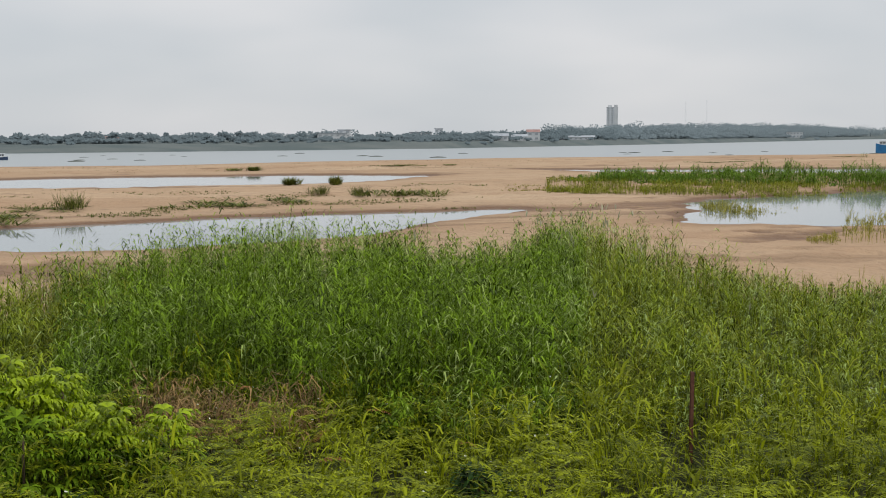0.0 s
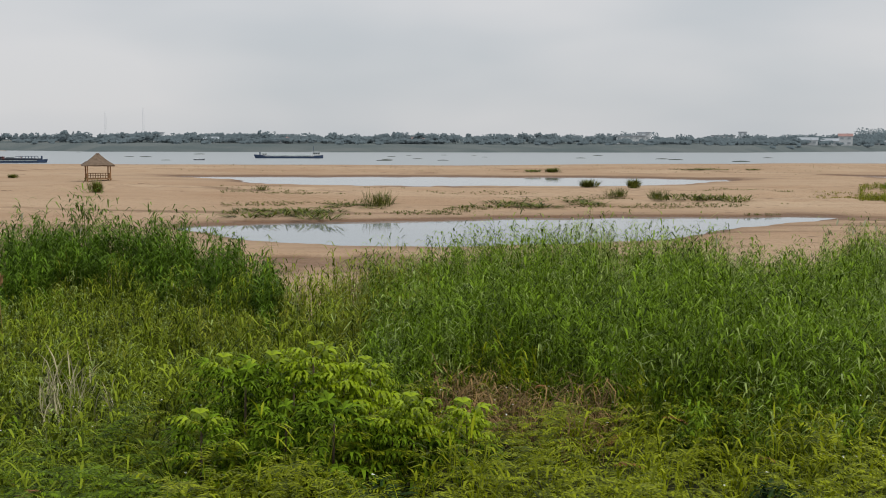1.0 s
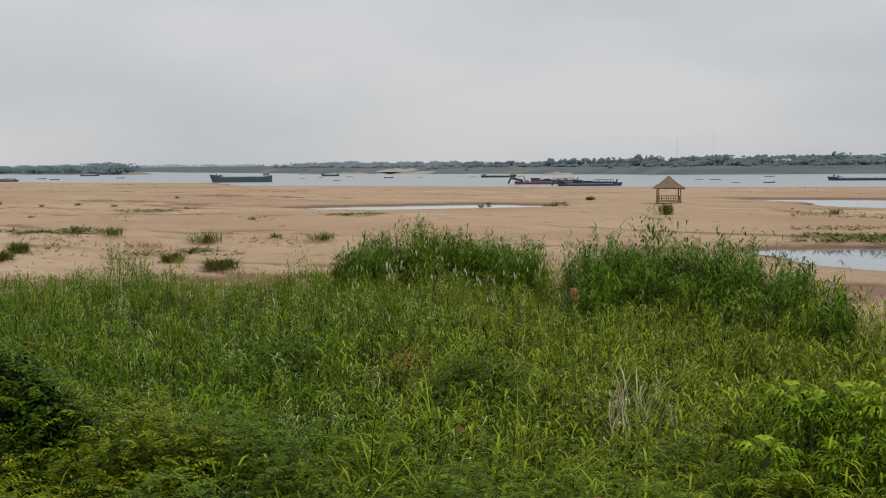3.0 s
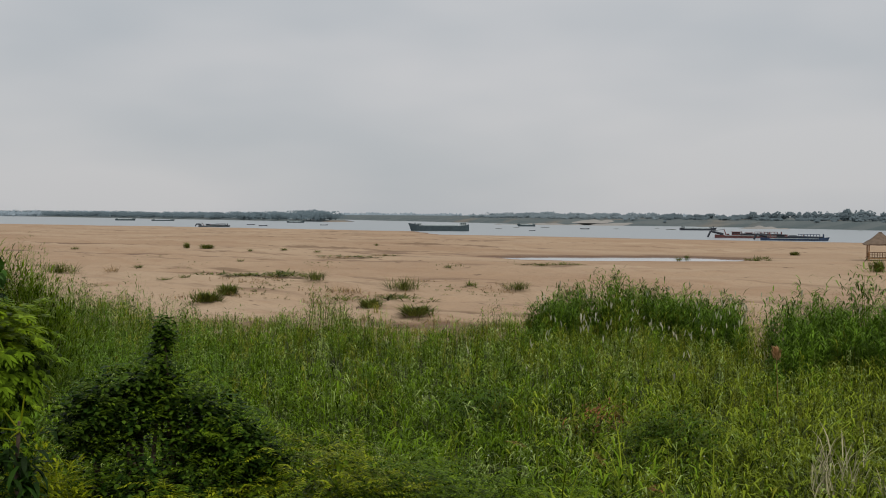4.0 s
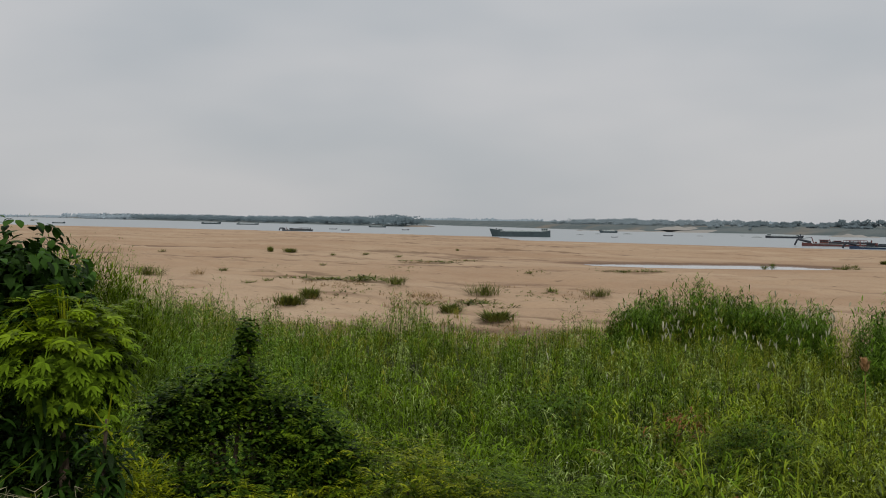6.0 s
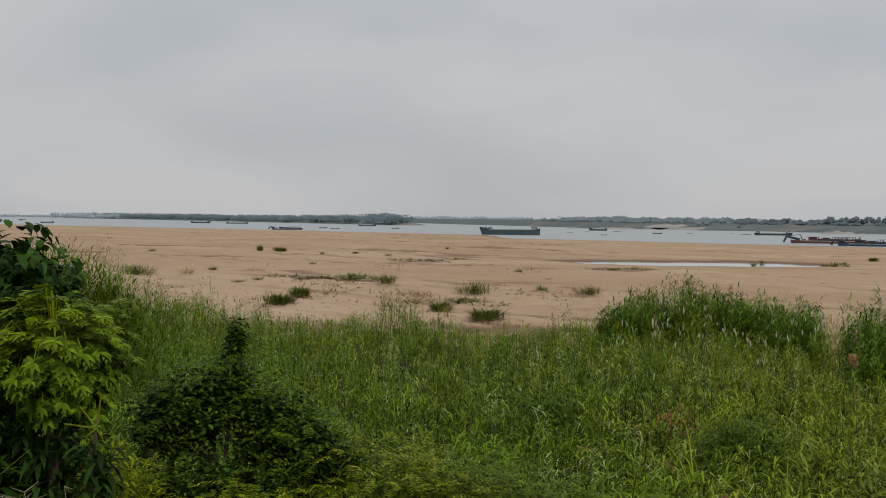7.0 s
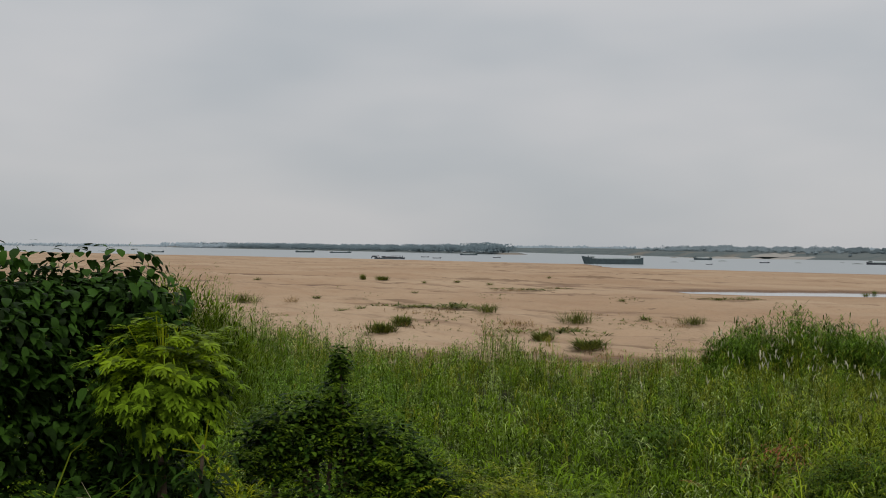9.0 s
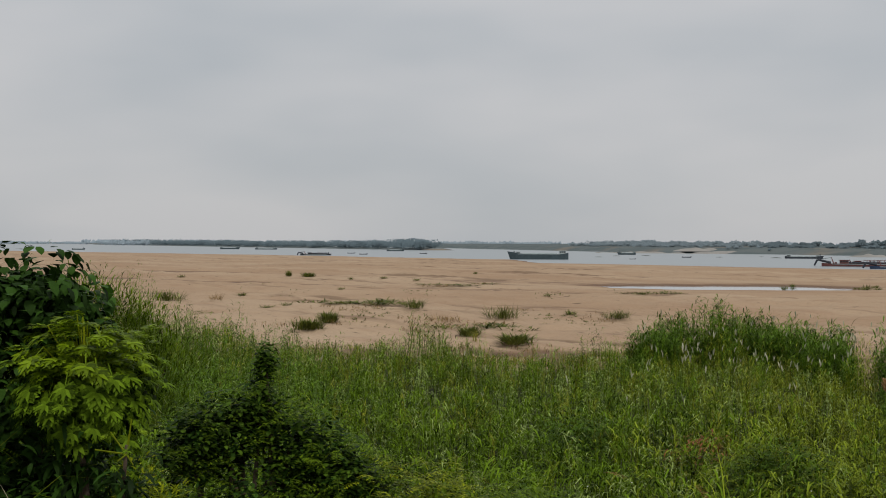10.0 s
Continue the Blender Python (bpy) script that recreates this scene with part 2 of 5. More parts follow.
def fbm(x, y, scale, seed, octaves=3):
    """Smooth value noise from summed sines, about -1 to 1."""
    out, amp, tot = np.zeros_like(x, dtype=float), 1.0, 0.0
    r = np.random.default_rng(seed)
    for _ in range(octaves):
        for _ in range(4):
            a, p = r.uniform(0, 2 * np.pi), r.uniform(0, 2 * np.pi)
            k = r.uniform(0.7, 1.4) / scale
            out += amp * np.sin((x * np.cos(a) + y * np.sin(a)) * k * 2 * np.pi + p) / 2.2
        tot += amp
        amp *= 0.5
        scale *= 0.47
    return out / tot


def seg_depth(x, y, line):
    """How far inside a channel of varying half width: positive inside."""
    best = np.full_like(x, -1e9, dtype=float)
    for (ax, ay, aw), (bx, by, bw) in zip(line[:-1], line[1:]):
        dx, dy = bx - ax, by - ay
        t = np.clip(((x - ax) * dx + (y - ay) * dy) / (dx * dx + dy * dy), 0, 1)
        best = np.maximum(best, aw + t * (bw - aw) - np.hypot(x - ax - t * dx, y - ay - t * dy))
    return best


POOLS = [
    [(-17, 85, 2.5), (-10, 84, 7), (-3, 81, 12), (8, 85, 12), (18, 91, 7.5), (31, 98, 3)],
    [(-50, 207, 1), (-30, 198, 11), (-8, 187, 25), (18, 187, 24), (33, 194, 14), (48, 199, 2)],
    [(76, 224, 2), (95, 205, 12), (125, 188, 17), (160, 168, 20), (200, 150, 20)],
    [(43, 78, 3), (53, 81, 11), (68, 91, 20), (90, 98, 22), (120, 95, 22)],
    [(58, 106, 3), (72, 104, 10), (90, 100, 14)],
    [(-101, 147, 3), (-90, 151, 11), (-80, 159, 12), (-72, 168, 3)],
]
SHORE = ((-3000, 420), (-690, 388), (-462, 385), (-296, 364), (-240, 308), (-86, 300), (2, 301), (95, 346), (255, 352), (3000, 420))
FAR = ((-3000, 2100), (-1500, 1500), (-800, 1010), (-534, 810), (-360, 745), (-191, 640), (0, 660), (197, 722), (500, 1000), (1266, 1800), (3000, 2600))
# bearing (degrees to the left of straight ahead), outer edge of the plants (m), height of the plants there (m)
EDGE = ((-45, 44, 0.9), (-36, 44, 0.9), (-33, 43, 1.0), (-29, 43, 1.6), (-26, 46, 2.0), (-21, 52, 2.6), (-17.5, 43, 2.1), (-12.4, 43, 2.6), (-6.8, 45, 2.7), (-2, 43, 2.3),
        (1.4, 41, 2.1), (5, 39, 1.8), (7.2, 36, 1.5), (8.6, 38, 2.0), (11, 43, 2.4), (15.3, 48, 2.7), (19, 49, 2.6), (21.2, 47, 2.4), (22.3, 51, 1.9), (25, 57, 2.3), (26.8, 60, 2.5),
        (31.8, 58, 2.3), (33, 55, 1.6), (35.8, 54, 1.5), (38.6, 51, 1.3), (41.2, 54, 1.5), (43.2, 58, 2.1), (45.5, 56, 1.6), (49, 52, 1.3), (52.6, 56, 1.9), (55.5, 61, 2.4), (58, 64, 3.4), (62, 64, 3.6), (72, 60, 3.4))
EDGE_AZ = [e[0] for e in EDGE]


def bearing(x, y):
    return np.degrees(np.arctan2(-x, y))


def edge_of(az):
    return np.interp(az, EDGE_AZ, [e[1] for e in EDGE])


def land(x, y):
    """Height of the ground in metres over the river's surface."""
    x, y = np.asarray(x, float), np.asarray(y, float)
    r, az = np.hypot(x, y), bearing(x, y)
    bank = np.interp(r, (0, 3.5, 8, 13, 17, 24, 40, 60), (4.85, 4.75, 3.1, 1.75, 1.35, 0.95, 0.8, 0.55))
    relief = 0.50 + 0.20 * fbm(x * 0.55, y, 60, 3) + 0.16 * fbm(x * 0.8, y * 1.3, 26, 4) + 0.15 * fbm(x, y, 9, 14, 2) + 0.075 * fbm(x, y, 3.6, 5, 2)
    mound = 0.75 * np.exp(-(((x + 36) / 34) ** 2 + ((y - 120) / 22) ** 2)) + 0.35 * np.exp(-(((x + 55) / 20) ** 2 + ((y - 176) / 14) ** 2))
    mound += 0.5 * np.exp(-(((x - 62) / 30) ** 2 + ((y - 262) / 26) ** 2))
    # low wind and water cut steps in the sand
    u = 2.6 * fbm(x * 0.30, y, 34, 77) + 0.5 * fbm(x, y, 11, 78, 2)
    step = np.floor(u) + np.clip((u - np.floor(u) - 0.88) / 0.12, 0, 1)
    relief = relief + 0.17 * (step + 0.5) * np.clip((330 - r) / 60, 0, 1)
    sand = np.maximum(relief, 0.16) + mound
    wob = 1.8 * fbm(x, y, 22, 8) + 0.6 * fbm(x, y, 5, 9, 2)
    depth = np.full_like(r, -1e9)
    for line in POOLS:
        depth = np.maximum(depth, seg_depth(x, y, line))
    depth += wob * np.clip(r / 150, 0.25, 1.0)
    shore = np.interp(x, [p[0] for p in SHORE], [p[1] for p in SHORE]) + 6 * fbm(x, y * 0.3, 90, 11)
    depth = np.maximum(depth, (y - shore) * 0.5)
    sand = np.where(depth > -40, np.minimum(sand, np.interp(-depth, (-8, 0, 0.6, 1.4, 16, 40), (-0.9, 0.02, 0.08, 0.24, 0.48, 1.5))), sand)
    sand = np.maximum(sand, -1.5)
    edge = edge_of(az)
    k = np.clip((r - edge + 6) / 12, 0, 1)
    k = k * k * (3 - 2 * k)
    z = bank * (1 - k) + sand * k
    far_y = np.interp(x, [p[0] for p in FAR], [p[1] for p in FAR]) + 10 * fbm(x, y * 0.2, 200, 12)
    rise = np.clip((y - far_y) / 14, -0.5, 1) * 4.2 + np.clip((y - far_y - 30) / 200, 0, 1) * 3
    # wooded rise behind the far bank
    rise = rise + 11 * np.clip((x - 430) / 450, 0, 1) * np.clip((y - far_y - 60) / 160, 0, 1)
    z = np.where(y > far_y - 8, np.maximum(z, np.where(y > far_y - 8, rise, z)), z)
    # the wooded island up the river
    il = seg_depth(x, y, [(-790, 850, 18), (-1300, 1090, 45), (-2100, 1440, 60), (-2950, 1760, 30)])
    z = np.where(il > -10, np.maximum(z, np.clip(il / 10, -0.5, 1) * 2.0), z)
    # behind and beside the camera the bank top runs on
    back = np.clip((np.abs(az - 12) - 62) / 20, 0, 1)
    return z * (1 - back) + 4.8 * back


def ground_z(x, y):
    return float(land(np.array([x]), np.array([y]))[0])


def spot(az, dip):
    """Where a line that leaves the bank top at this bearing, sinking by dip degrees, meets the land or water."""
    rr = np.geomspace(6, 3000, 6000)
    x, y = -np.sin(radians(az)) * rr, np.cos(radians(az)) * rr
    low = np.maximum(land(x, y), 0.0)
    hit = np.argmax(EYE - rr * math.tan(radians(dip)) <= low)
    return float(x[hit]), float(y[hit]), float(low[hit])


# ---- mesh helpers ----
def quick_mesh(name, verts, faces_flat, starts, totals, material, smooth=True):
    me = bpy.data.meshes.new(name)
    me.vertices.add(len(verts))
    me.vertices.foreach_set("co", np.asarray(verts, np.float32).ravel())
    me.loops.add(len(faces_flat))
    me.loops.foreach_set("vertex_index", np.asarray(faces_flat, np.int32))
    me.polygons.add(len(starts))
    me.polygons.foreach_set("loop_start", np.asarray(starts, np.int32))
    me.update(calc_edges=True)
    me.polygons.foreach_set("use_smooth", np.full(len(starts), smooth))
    if material:
        me.materials.append(material)
    me.validate()
    return me


def mesh_of(name, bm, material, smooth=False):
    me = bpy.data.meshes.new(name)
    bm.to_mesh(me)
    bm.free()
    me.materials.append(material)
    if smooth:
        me.polygons.foreach_set("use_smooth", [True] * len(me.polygons))
    return me


def part(name, bm, material, parent, label="", smooth=False):
    """Links a bmesh (or a ready mesh) as one mesh object under a thing or part."""
    me = mesh_of(name, bm, material, smooth) if isinstance(bm, bmesh.types.BMesh) else bm
    ob = new(name, me)
    ob.parent = parent
    return tagged(ob, label)


def thing(name, at, label, category, group="", turn=0.0):
    ob = new(name)
    ob.empty_display_size = 0.3
    ob.matrix_world = pose(at[0], at[1], at[2], 0, 0, turn)
    return tagged(ob, label, category, group)


def box(bm, cx, cy, cz, sx, sy, sz, m=None, bevel=0.0):
    r = bmesh.ops.create_cube(bm, size=1.0, matrix=(m or Matrix()) @ Matrix.Translation((cx, cy, cz)) @ Matrix.Diagonal((sx, sy, sz, 1)))
    if bevel:
        es = list({e for v in r["verts"] for e in v.link_edges})
        bmesh.ops.bevel(bm, geom=es, offset=bevel, segments=1, affect="EDGES")
    return bm


def rod(bm, a, b, ra, rb, sides=7):
    """A tapered rod between two points."""
    a, b = Vector(a), Vector(b)
    d = b - a
    q = d.to_track_quat("Z", "Y").to_matrix().to_4x4()
    bmesh.ops.create_cone(bm, cap_ends=True, segments=sides, radius1=ra, radius2=rb, depth=d.length, matrix=Matrix.Translation((a + b) / 2) @ q)
    return bm


def blades(base, az, rise, droop, length, width, shape=(0.55, 1.0, 0.75, 0.0), segs=3):
    """Arching strips, one island each: vertices, loops, starts, totals. All arguments are arrays of one length."""
    n = len(az)
    out = np.stack([-np.sin(az), np.cos(az), np.zeros(n)], 1)
    side = np.stack([np.cos(az), np.sin(az), np.zeros(n)], 1)
    if segs == 1:
        e = rise - droop
        axis = out * (np.cos(e) * length)[:, None]
        axis[:, 2] += np.sin(e) * length
        half = side * (width / 2)[:, None]
        v = np.stack([base, base + axis * 0.45 + half, base + axis, base + axis * 0.45 - half], 1)
        return v.reshape(-1, 3), np.arange(n * 4), np.arange(n) * 4
    if segs == 2:
        p = base.copy()
        mids = []
        for k in (0.5, 1.6):
            e = rise - droop * k
            p = p + out * (np.cos(e) * length / 2)[:, None]
            p[:, 2] += np.sin(e) * length / 2
            mids.append(p.copy())
        a, b = side * (width * shape[0] / 2)[:, None], side * (width * shape[1] / 2)[:, None]
        v = np.stack([base - a, base + a, mids[0] - b, mids[0] + b, mids[1]], 1)
        loops = (np.arange(n)[:, None] * 5 + np.array([0, 1, 3, 2, 2, 3, 4])).ravel()
        return v.reshape(-1, 3), loops, (np.arange(n)[:, None] * 7 + np.array([0, 4])).ravel()
    p, pts = base.copy(), [base.copy()]
    for k in range(3):
        e = rise - droop * k
        p = p + out * (np.cos(e) * length / 3)[:, None]
        p[:, 2] += np.sin(e) * length / 3
        pts.append(p.copy())
    v = np.empty((n, 7, 3))
    for k in range(3):
        half = side * (width * shape[k] / 2)[:, None]
        v[:, 2 * k], v[:, 2 * k + 1] = pts[k] - half, pts[k] + half
    v[:, 6] = pts[3]
    f = np.array([0, 1, 3, 2, 2, 3, 5, 4, 4, 5, 6])
    loops = (np.arange(n)[:, None] * 7 + f).ravel()
    starts = (np.arange(n)[:, None] * 11 + np.array([0, 4, 8])).ravel()
    return v.reshape(-1, 3), loops, starts


def join_blades(sets):
    vs, ls, ss, nv, nl = [], [], [], 0, 0
    for v, l, s in sets:
        vs.append(v), ls.append(l + nv), ss.append(s + nl)
        nv += len(v)
        nl += len(l)
    return np.concatenate(vs), np.concatenate(ls), np.concatenate(ss)


def leaf_mesh(name, sets, material):
    v, l, s = join_blades(sets)
    return quick_mesh(name, v, l, s, None, material)


# ---- ground and water ----
def build_ground():
    az = np.concatenate([np.arange(-180, -48, 6.0), np.arange(-48, 74, 0.3), np.arange(74, 180, 6.0)])
    rr = np.concatenate([[0.002, 1, 2, 3, 4], np.geomspace(5, 60, 70)[:-1], np.geomspace(60, 480, 300)[:-1], np.geomspace(480, 4800, 90)])
    a, r = np.meshgrid(np.radians(az), rr, indexing="ij")
    x, y = -np.sin(a) * r, np.cos(a) * r
    z = land(x, y)
    na, nr = a.shape
    i, j = np.meshgrid(np.arange(na), np.arange(nr - 1), indexing="ij")
    i2 = (i + 1) % na
    quads = np.stack([i * nr + j, i * nr + j + 1, i2 * nr + j + 1, i2 * nr + j], -1).reshape(-1, 4)[:, ::-1]
    me = quick_mesh("ground", np.stack([x, y, z], -1).reshape(-1, 3), quads.ravel(), np.arange(len(quads)) * 4, None, ground_material())
    azd = bearing(x, y)
    k = np.clip((edge_of(azd) + 1.5 * fbm(x, y, 7, 21) - r) / 2.5 + 0.5, 0, 1)
    at = me.attributes.new("planted", "FLOAT", "POINT")
    at.data.foreach_set("value", k.ravel().astype(np.float32))
    far_y = np.interp(x, [p[0] for p in FAR], [p[1] for p in FAR])
    heap = np.clip(fbm(x, y, 130, 31) * 3 - 1.1, 0, 1) * ((x < -250) & (x > -800))
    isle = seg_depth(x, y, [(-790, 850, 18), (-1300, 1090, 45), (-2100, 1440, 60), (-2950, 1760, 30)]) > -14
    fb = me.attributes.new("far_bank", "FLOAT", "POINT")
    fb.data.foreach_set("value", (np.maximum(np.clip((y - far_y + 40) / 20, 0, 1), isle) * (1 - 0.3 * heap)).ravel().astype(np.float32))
    tagged(new("ground", me), "pale orange river sand with damp edges and weedy bank", "ground", kind="structure")
    bm = bmesh.new()
    bmesh.ops.create_circle(bm, cap_ends=True, segments=96, radius=4850)
    tagged(new("water", mesh_of("water", bm, water_material())), "calm grey river water reflecting the overcast sky", "water", kind="structure")


build_ground()


# ---- plants of the bank ----
def scatter(az0, az1, r0, r1, per_m2):
    """Random points in a sector, evenly spread over its area."""
    n = int(radians(az1 - az0) / 2 * (r1 * r1 - r0 * r0) * per_m2)
    a = rng.uniform(az0, az1, n)
    r = np.sqrt(rng.uniform(r0 * r0, r1 * r1, n))
    return a, r


def plant_height(a, r):
    """Height of the reeds and grass over the ground, in metres; 0 where none grow."""
    x, y = -np.sin(np.radians(a)) * r, np.cos(np.radians(a)) * r
    rim = edge_of(a)
    top = np.interp(a, EDGE_AZ, [e[2] for e in EDGE])
    field = np.interp(a, (-45, -30, -22, -18, 0, 3, 9, 30, 55, 60), (1.0, 1.3, 1.9, 2.3, 2.4, 1.6, 1.15, 1.1, 1.1, 1.6))
    # tall stands near the outer rim, lower grass before them
    reach = np.interp(a, (-30, -22, -18, 0, 4, 8, 21, 23, 32, 34, 60), (10, 14, 20, 20, 8, 9, 10, 9, 9, 6, 12))
    k = np.clip((r - (rim - reach)) / 3.0, 0, 1)
    h = field + (top - field) * k
    low = np.interp(a, (-45, -24, -20, -14, -2, 2, 6, 70), (19, 18.5, 18.5, 18.5, 21, 19, 15, 15)) + 1.6 * fbm(x, y, 6, 41)
    h = np.where(r < low, 0.0, h * np.clip(0.4 + (r - low) / 5, 0.4, 1))
    h *= 1 - 0.8 * np.exp(-((a + 3.2 - 1.4 * (21.5 - r)) / 4.0) ** 2 - ((r - 20.8) / 1.7) ** 2)
    h *= 1 + 0.26 * fbm(x, y, 5, 42) + 0.22 * fbm(x, y, 1.5, 43, 2)
    h *= np.clip((rim + 1.0 * fbm(x, y, 5, 44) - r) / 0.7, 0, 1)
    return h


def tussock(x, y, size, seed):
    """Centre of the tussock that each stem belongs to, and a number from 0 to 1 for its vigour."""
    c, q = math.cos(0.6 + seed), math.sin(0.6 + seed)
    u, v = (x * c + y * q) / size, (y * c - x * q) / size
    i, j = np.floor(u), np.floor(v)

    def number(k):
        t = np.sin(i * 127.1 + j * 311.7 + (seed + k) * 74.7) * 43758.5453
        return t - np.floor(t)
    u, v = (i + 0.15 + 0.7 * number(1)) * size, (j + 0.15 + 0.7 * number(2)) * size
    return u * c - v * q, u * q + v * c, number(3)


def stand(name, a, r, h, leaves, length, width, material, label, category, lean=0.2, rise=(0.6, 1.35), droop=(0.4, 1.0), low=0.3, segs=2, clump=1.0, uneven=1.0, thin=True):
    """A stand of leafy stems in tussocks: every leaf is a strip of its own that arches away from its stem."""
    px, py = -np.sin(np.radians(a)) * r, np.cos(np.radians(a)) * r
    keep = (h > 0.15) & (rng.uniform(0, 1, len(a)) < np.clip(0.78 + 0.8 * fbm(px, py, 1.4, len(name), 2), 0.25, 1))
    a, r, h = a[keep], r[keep], h[keep]
    n = len(a)
    x, y = -np.sin(np.radians(a)) * r, np.cos(np.radians(a)) * r
    cx, cy, vigour = tussock(x, y, clump, len(name))
    dx, dy = x - cx, y - cy
    away = np.clip(np.hypot(dx, dy) / clump, 0, 0.9)
    x, y = cx + dx * 0.62, cy + dy * 0.62
    z = land(x, y)
    h = h * rng.uniform(0.84, 1.06, n) * (0.95 + uneven * 0.46 * (vigour - 0.5)) * (1.12 - 0.9 * uneven * away ** 2)
    outward = np.arctan2(-dx, dy)
    la, lm = outward + rng.normal(0, 0.7, n), lean * (0.2 + 1.3 * away) * rng.uniform(0.4, 1.2, n)
    ox, oy = -np.sin(la) * lm, np.cos(la) * lm
    k = leaves
    f = np.tile((np.arange(k) + 0.5) / k, (n, 1)) + rng.uniform(-0.5, 0.5, (n, k)) / k
    f = low + (1 - low) * np.clip(f, 0, 1) ** 0.7
    hh = (h[:, None] - length * 0.35).clip(0.05) * f
    base = np.stack([x[:, None] + ox[:, None] * hh, y[:, None] + oy[:, None] * hh, z[:, None] + hh], -1).reshape(-1, 3)
    m = n * k
    az = np.repeat(outward, k) + rng.normal(0, 1.4, m)
    fine = np.repeat(np.where((r < 70) & thin, np.clip(1.22 - r / 95, 0.62, 1), 1.0), k)
    ln = length * rng.uniform(0.6, 1.25, m) * np.repeat(np.clip(h / 1.6, 0.6, 1.15), k) * fine
    sets = [blades(base, az, rng.uniform(*rise, m), rng.uniform(*droop, m), ln, width * fine * rng.uniform(0.7, 1.3, m), segs=segs)]
    stem = np.stack([x, y, z], 1)
    sets.append(blades(stem, la, np.full(n, 1.5) - lm, np.full(n, 0.02), h * 0.95, np.full(n, width * 0.5), (1, 0.9, 0.7, 0), segs=2))
    return tagged(new(name, leaf_mesh(name, sets, material)), label, category, kind="stuff")


def plumes(name, az0, az1, r0, r1, count, size, material, label, extra=0.25):
    a, r = rng.uniform(az0, az1, count), rng.uniform(r0, r1, count)
    x, y = -np.sin(np.radians(a)) * r, np.cos(np.radians(a)) * r
    z = land(x, y) + plant_height(a, r) + extra
    sets = []
    for turn in (0, 1.6):
        sets.append(blades(np.stack([x, y, z - size], 1), rng.uniform(0, 6.28, count) + turn, rng.uniform(1.2, 1.5, count), rng.uniform(0.05, 0.3, count), np.full(count, size) * rng.uniform(0.7, 1.3, count), np.full(count, size * 0.17), (0.3, 1, 0.8, 0)))
    return tagged(new(name, leaf_mesh(name, sets, material)), label, "seed heads", kind="stuff")


def plant_bank():
    # the tall stand straight out from the bank
    a, r = scatter(-22, 4, 17, 54, 20)
    h = plant_height(a, r)
    stand("reed_bed", a, r, h, 20, 0.40, 0.037, REED, "dense tall green reeds growing on the river bank", "reeds", low=0.05, uneven=0.75, droop=(0.6, 1.25))
    # straw coloured grass between the stands
    a, r = scatter(0.5, 8.8, 27, 43, 13)
    stand("straw_grass", a, r, plant_height(a, r) * 0.97, 9, 0.5, 0.03, STRAW, "yellowing long grass between the reed stands", "grass", low=0.15)
    a, r = scatter(-36, -23, 20, 40, 6)
    stand("yellowing_grass", a, r, plant_height(a, r) * 1.02, 8, 0.45, 0.03, STRAW, "yellowing grass mixed into the rough bank", "grass", low=0.2)
    # the bank to the right of it, thinner and yellower
    a, r = scatter(-44, -22, 20, 54, 16)
    stand("rough_grass", a, r, plant_height(a, r), 10, 0.45, 0.036, GRASS, "rough green grass and reeds on the river bank", "grass")
    # grass in the middle of the bank
    a, r = scatter(4, 42, 14, 61, 17)
    h = plant_height(a, r)
    x, y = -np.sin(np.radians(a)) * r, np.cos(np.radians(a)) * r
    a_, r_ = a, r
    a, r = a + 0.9 * fbm(x, y, 3, 63), r + 1.8 * fbm(x, y, 3, 64)
    turn = np.clip((a_ - 21) / 14, 0, 1) + 0.5 * fbm(x, y, 6, 65) > rng.uniform(0, 1, len(a_))
    dark = ((a > 8.3) & (a < 21.8) & (r > edge_of(a) - 9)) | ((a > 23) & (a < 33) & (r > edge_of(a) - 8))
    a, r = a_, r_
    stand("grass_field", a, r, np.where(dark | turn, 0, h), 10, 0.50, 0.039, GRASS, "long arching green grass on the river bank", "grass", droop=(0.6, 1.2), uneven=1.3, clump=1.4)
    a, r = scatter(7, 34, 28, 61, 30)
    x, y = -np.sin(np.radians(a)) * r, np.cos(np.radians(a)) * r
    aw, rw = a + 0.9 * fbm(x, y, 3, 63), r + 1.8 * fbm(x, y, 3, 64)
    dark = ((aw > 8.3) & (aw < 21.8) & (rw > edge_of(aw) - 9)) | ((aw > 23) & (aw < 33) & (rw > edge_of(aw) - 8))
    stand("dark_reed_bed", a, r, np.where(dark, plant_height(a, r) * 0.99, 0), 18, 0.40, 0.044, REED_DARK, "dark green reed thicket at the edge of the sand", "reeds", low=0.2, uneven=0.65, rise=(0.5, 1.35), droop=(0.4, 1.1), thin=False, clump=1.3)
    a, r = scatter(18, 72, 14, 66, 14)
    x, y = -np.sin(np.radians(a)) * r, np.cos(np.radians(a)) * r
    back = (np.clip((a - 21) / 14, 0, 1) + 0.5 * fbm(x, y, 6, 65) < rng.uniform(0, 1, len(a))) | ((a < 33.2) & (r > edge_of(a) - 9))
    stand("meadow_grass", a, r, np.where(back, 0, plant_height(a, r)), 10, 0.50, 0.040, MEADOW, "lush green meadow grass running down to the sand", "grass", droop=(0.6, 1.2), uneven=1.4, clump=1.5)
    a, r = scatter(45, 62, 22, 62, 12)
    stand("meadow_reeds", a, r, plant_height(a, r) * np.clip((a - 45) / 4, 0, 1) * 1.12, 12, 0.46, 0.042, REED_DARK, "dark green broad bladed grass behind the shrubs", "reeds", low=0.15, droop=(0.6, 1.2))
    # yellower patches, and a drift of dead stalks
    a, r = scatter(4, 60, 18, 58, 9)
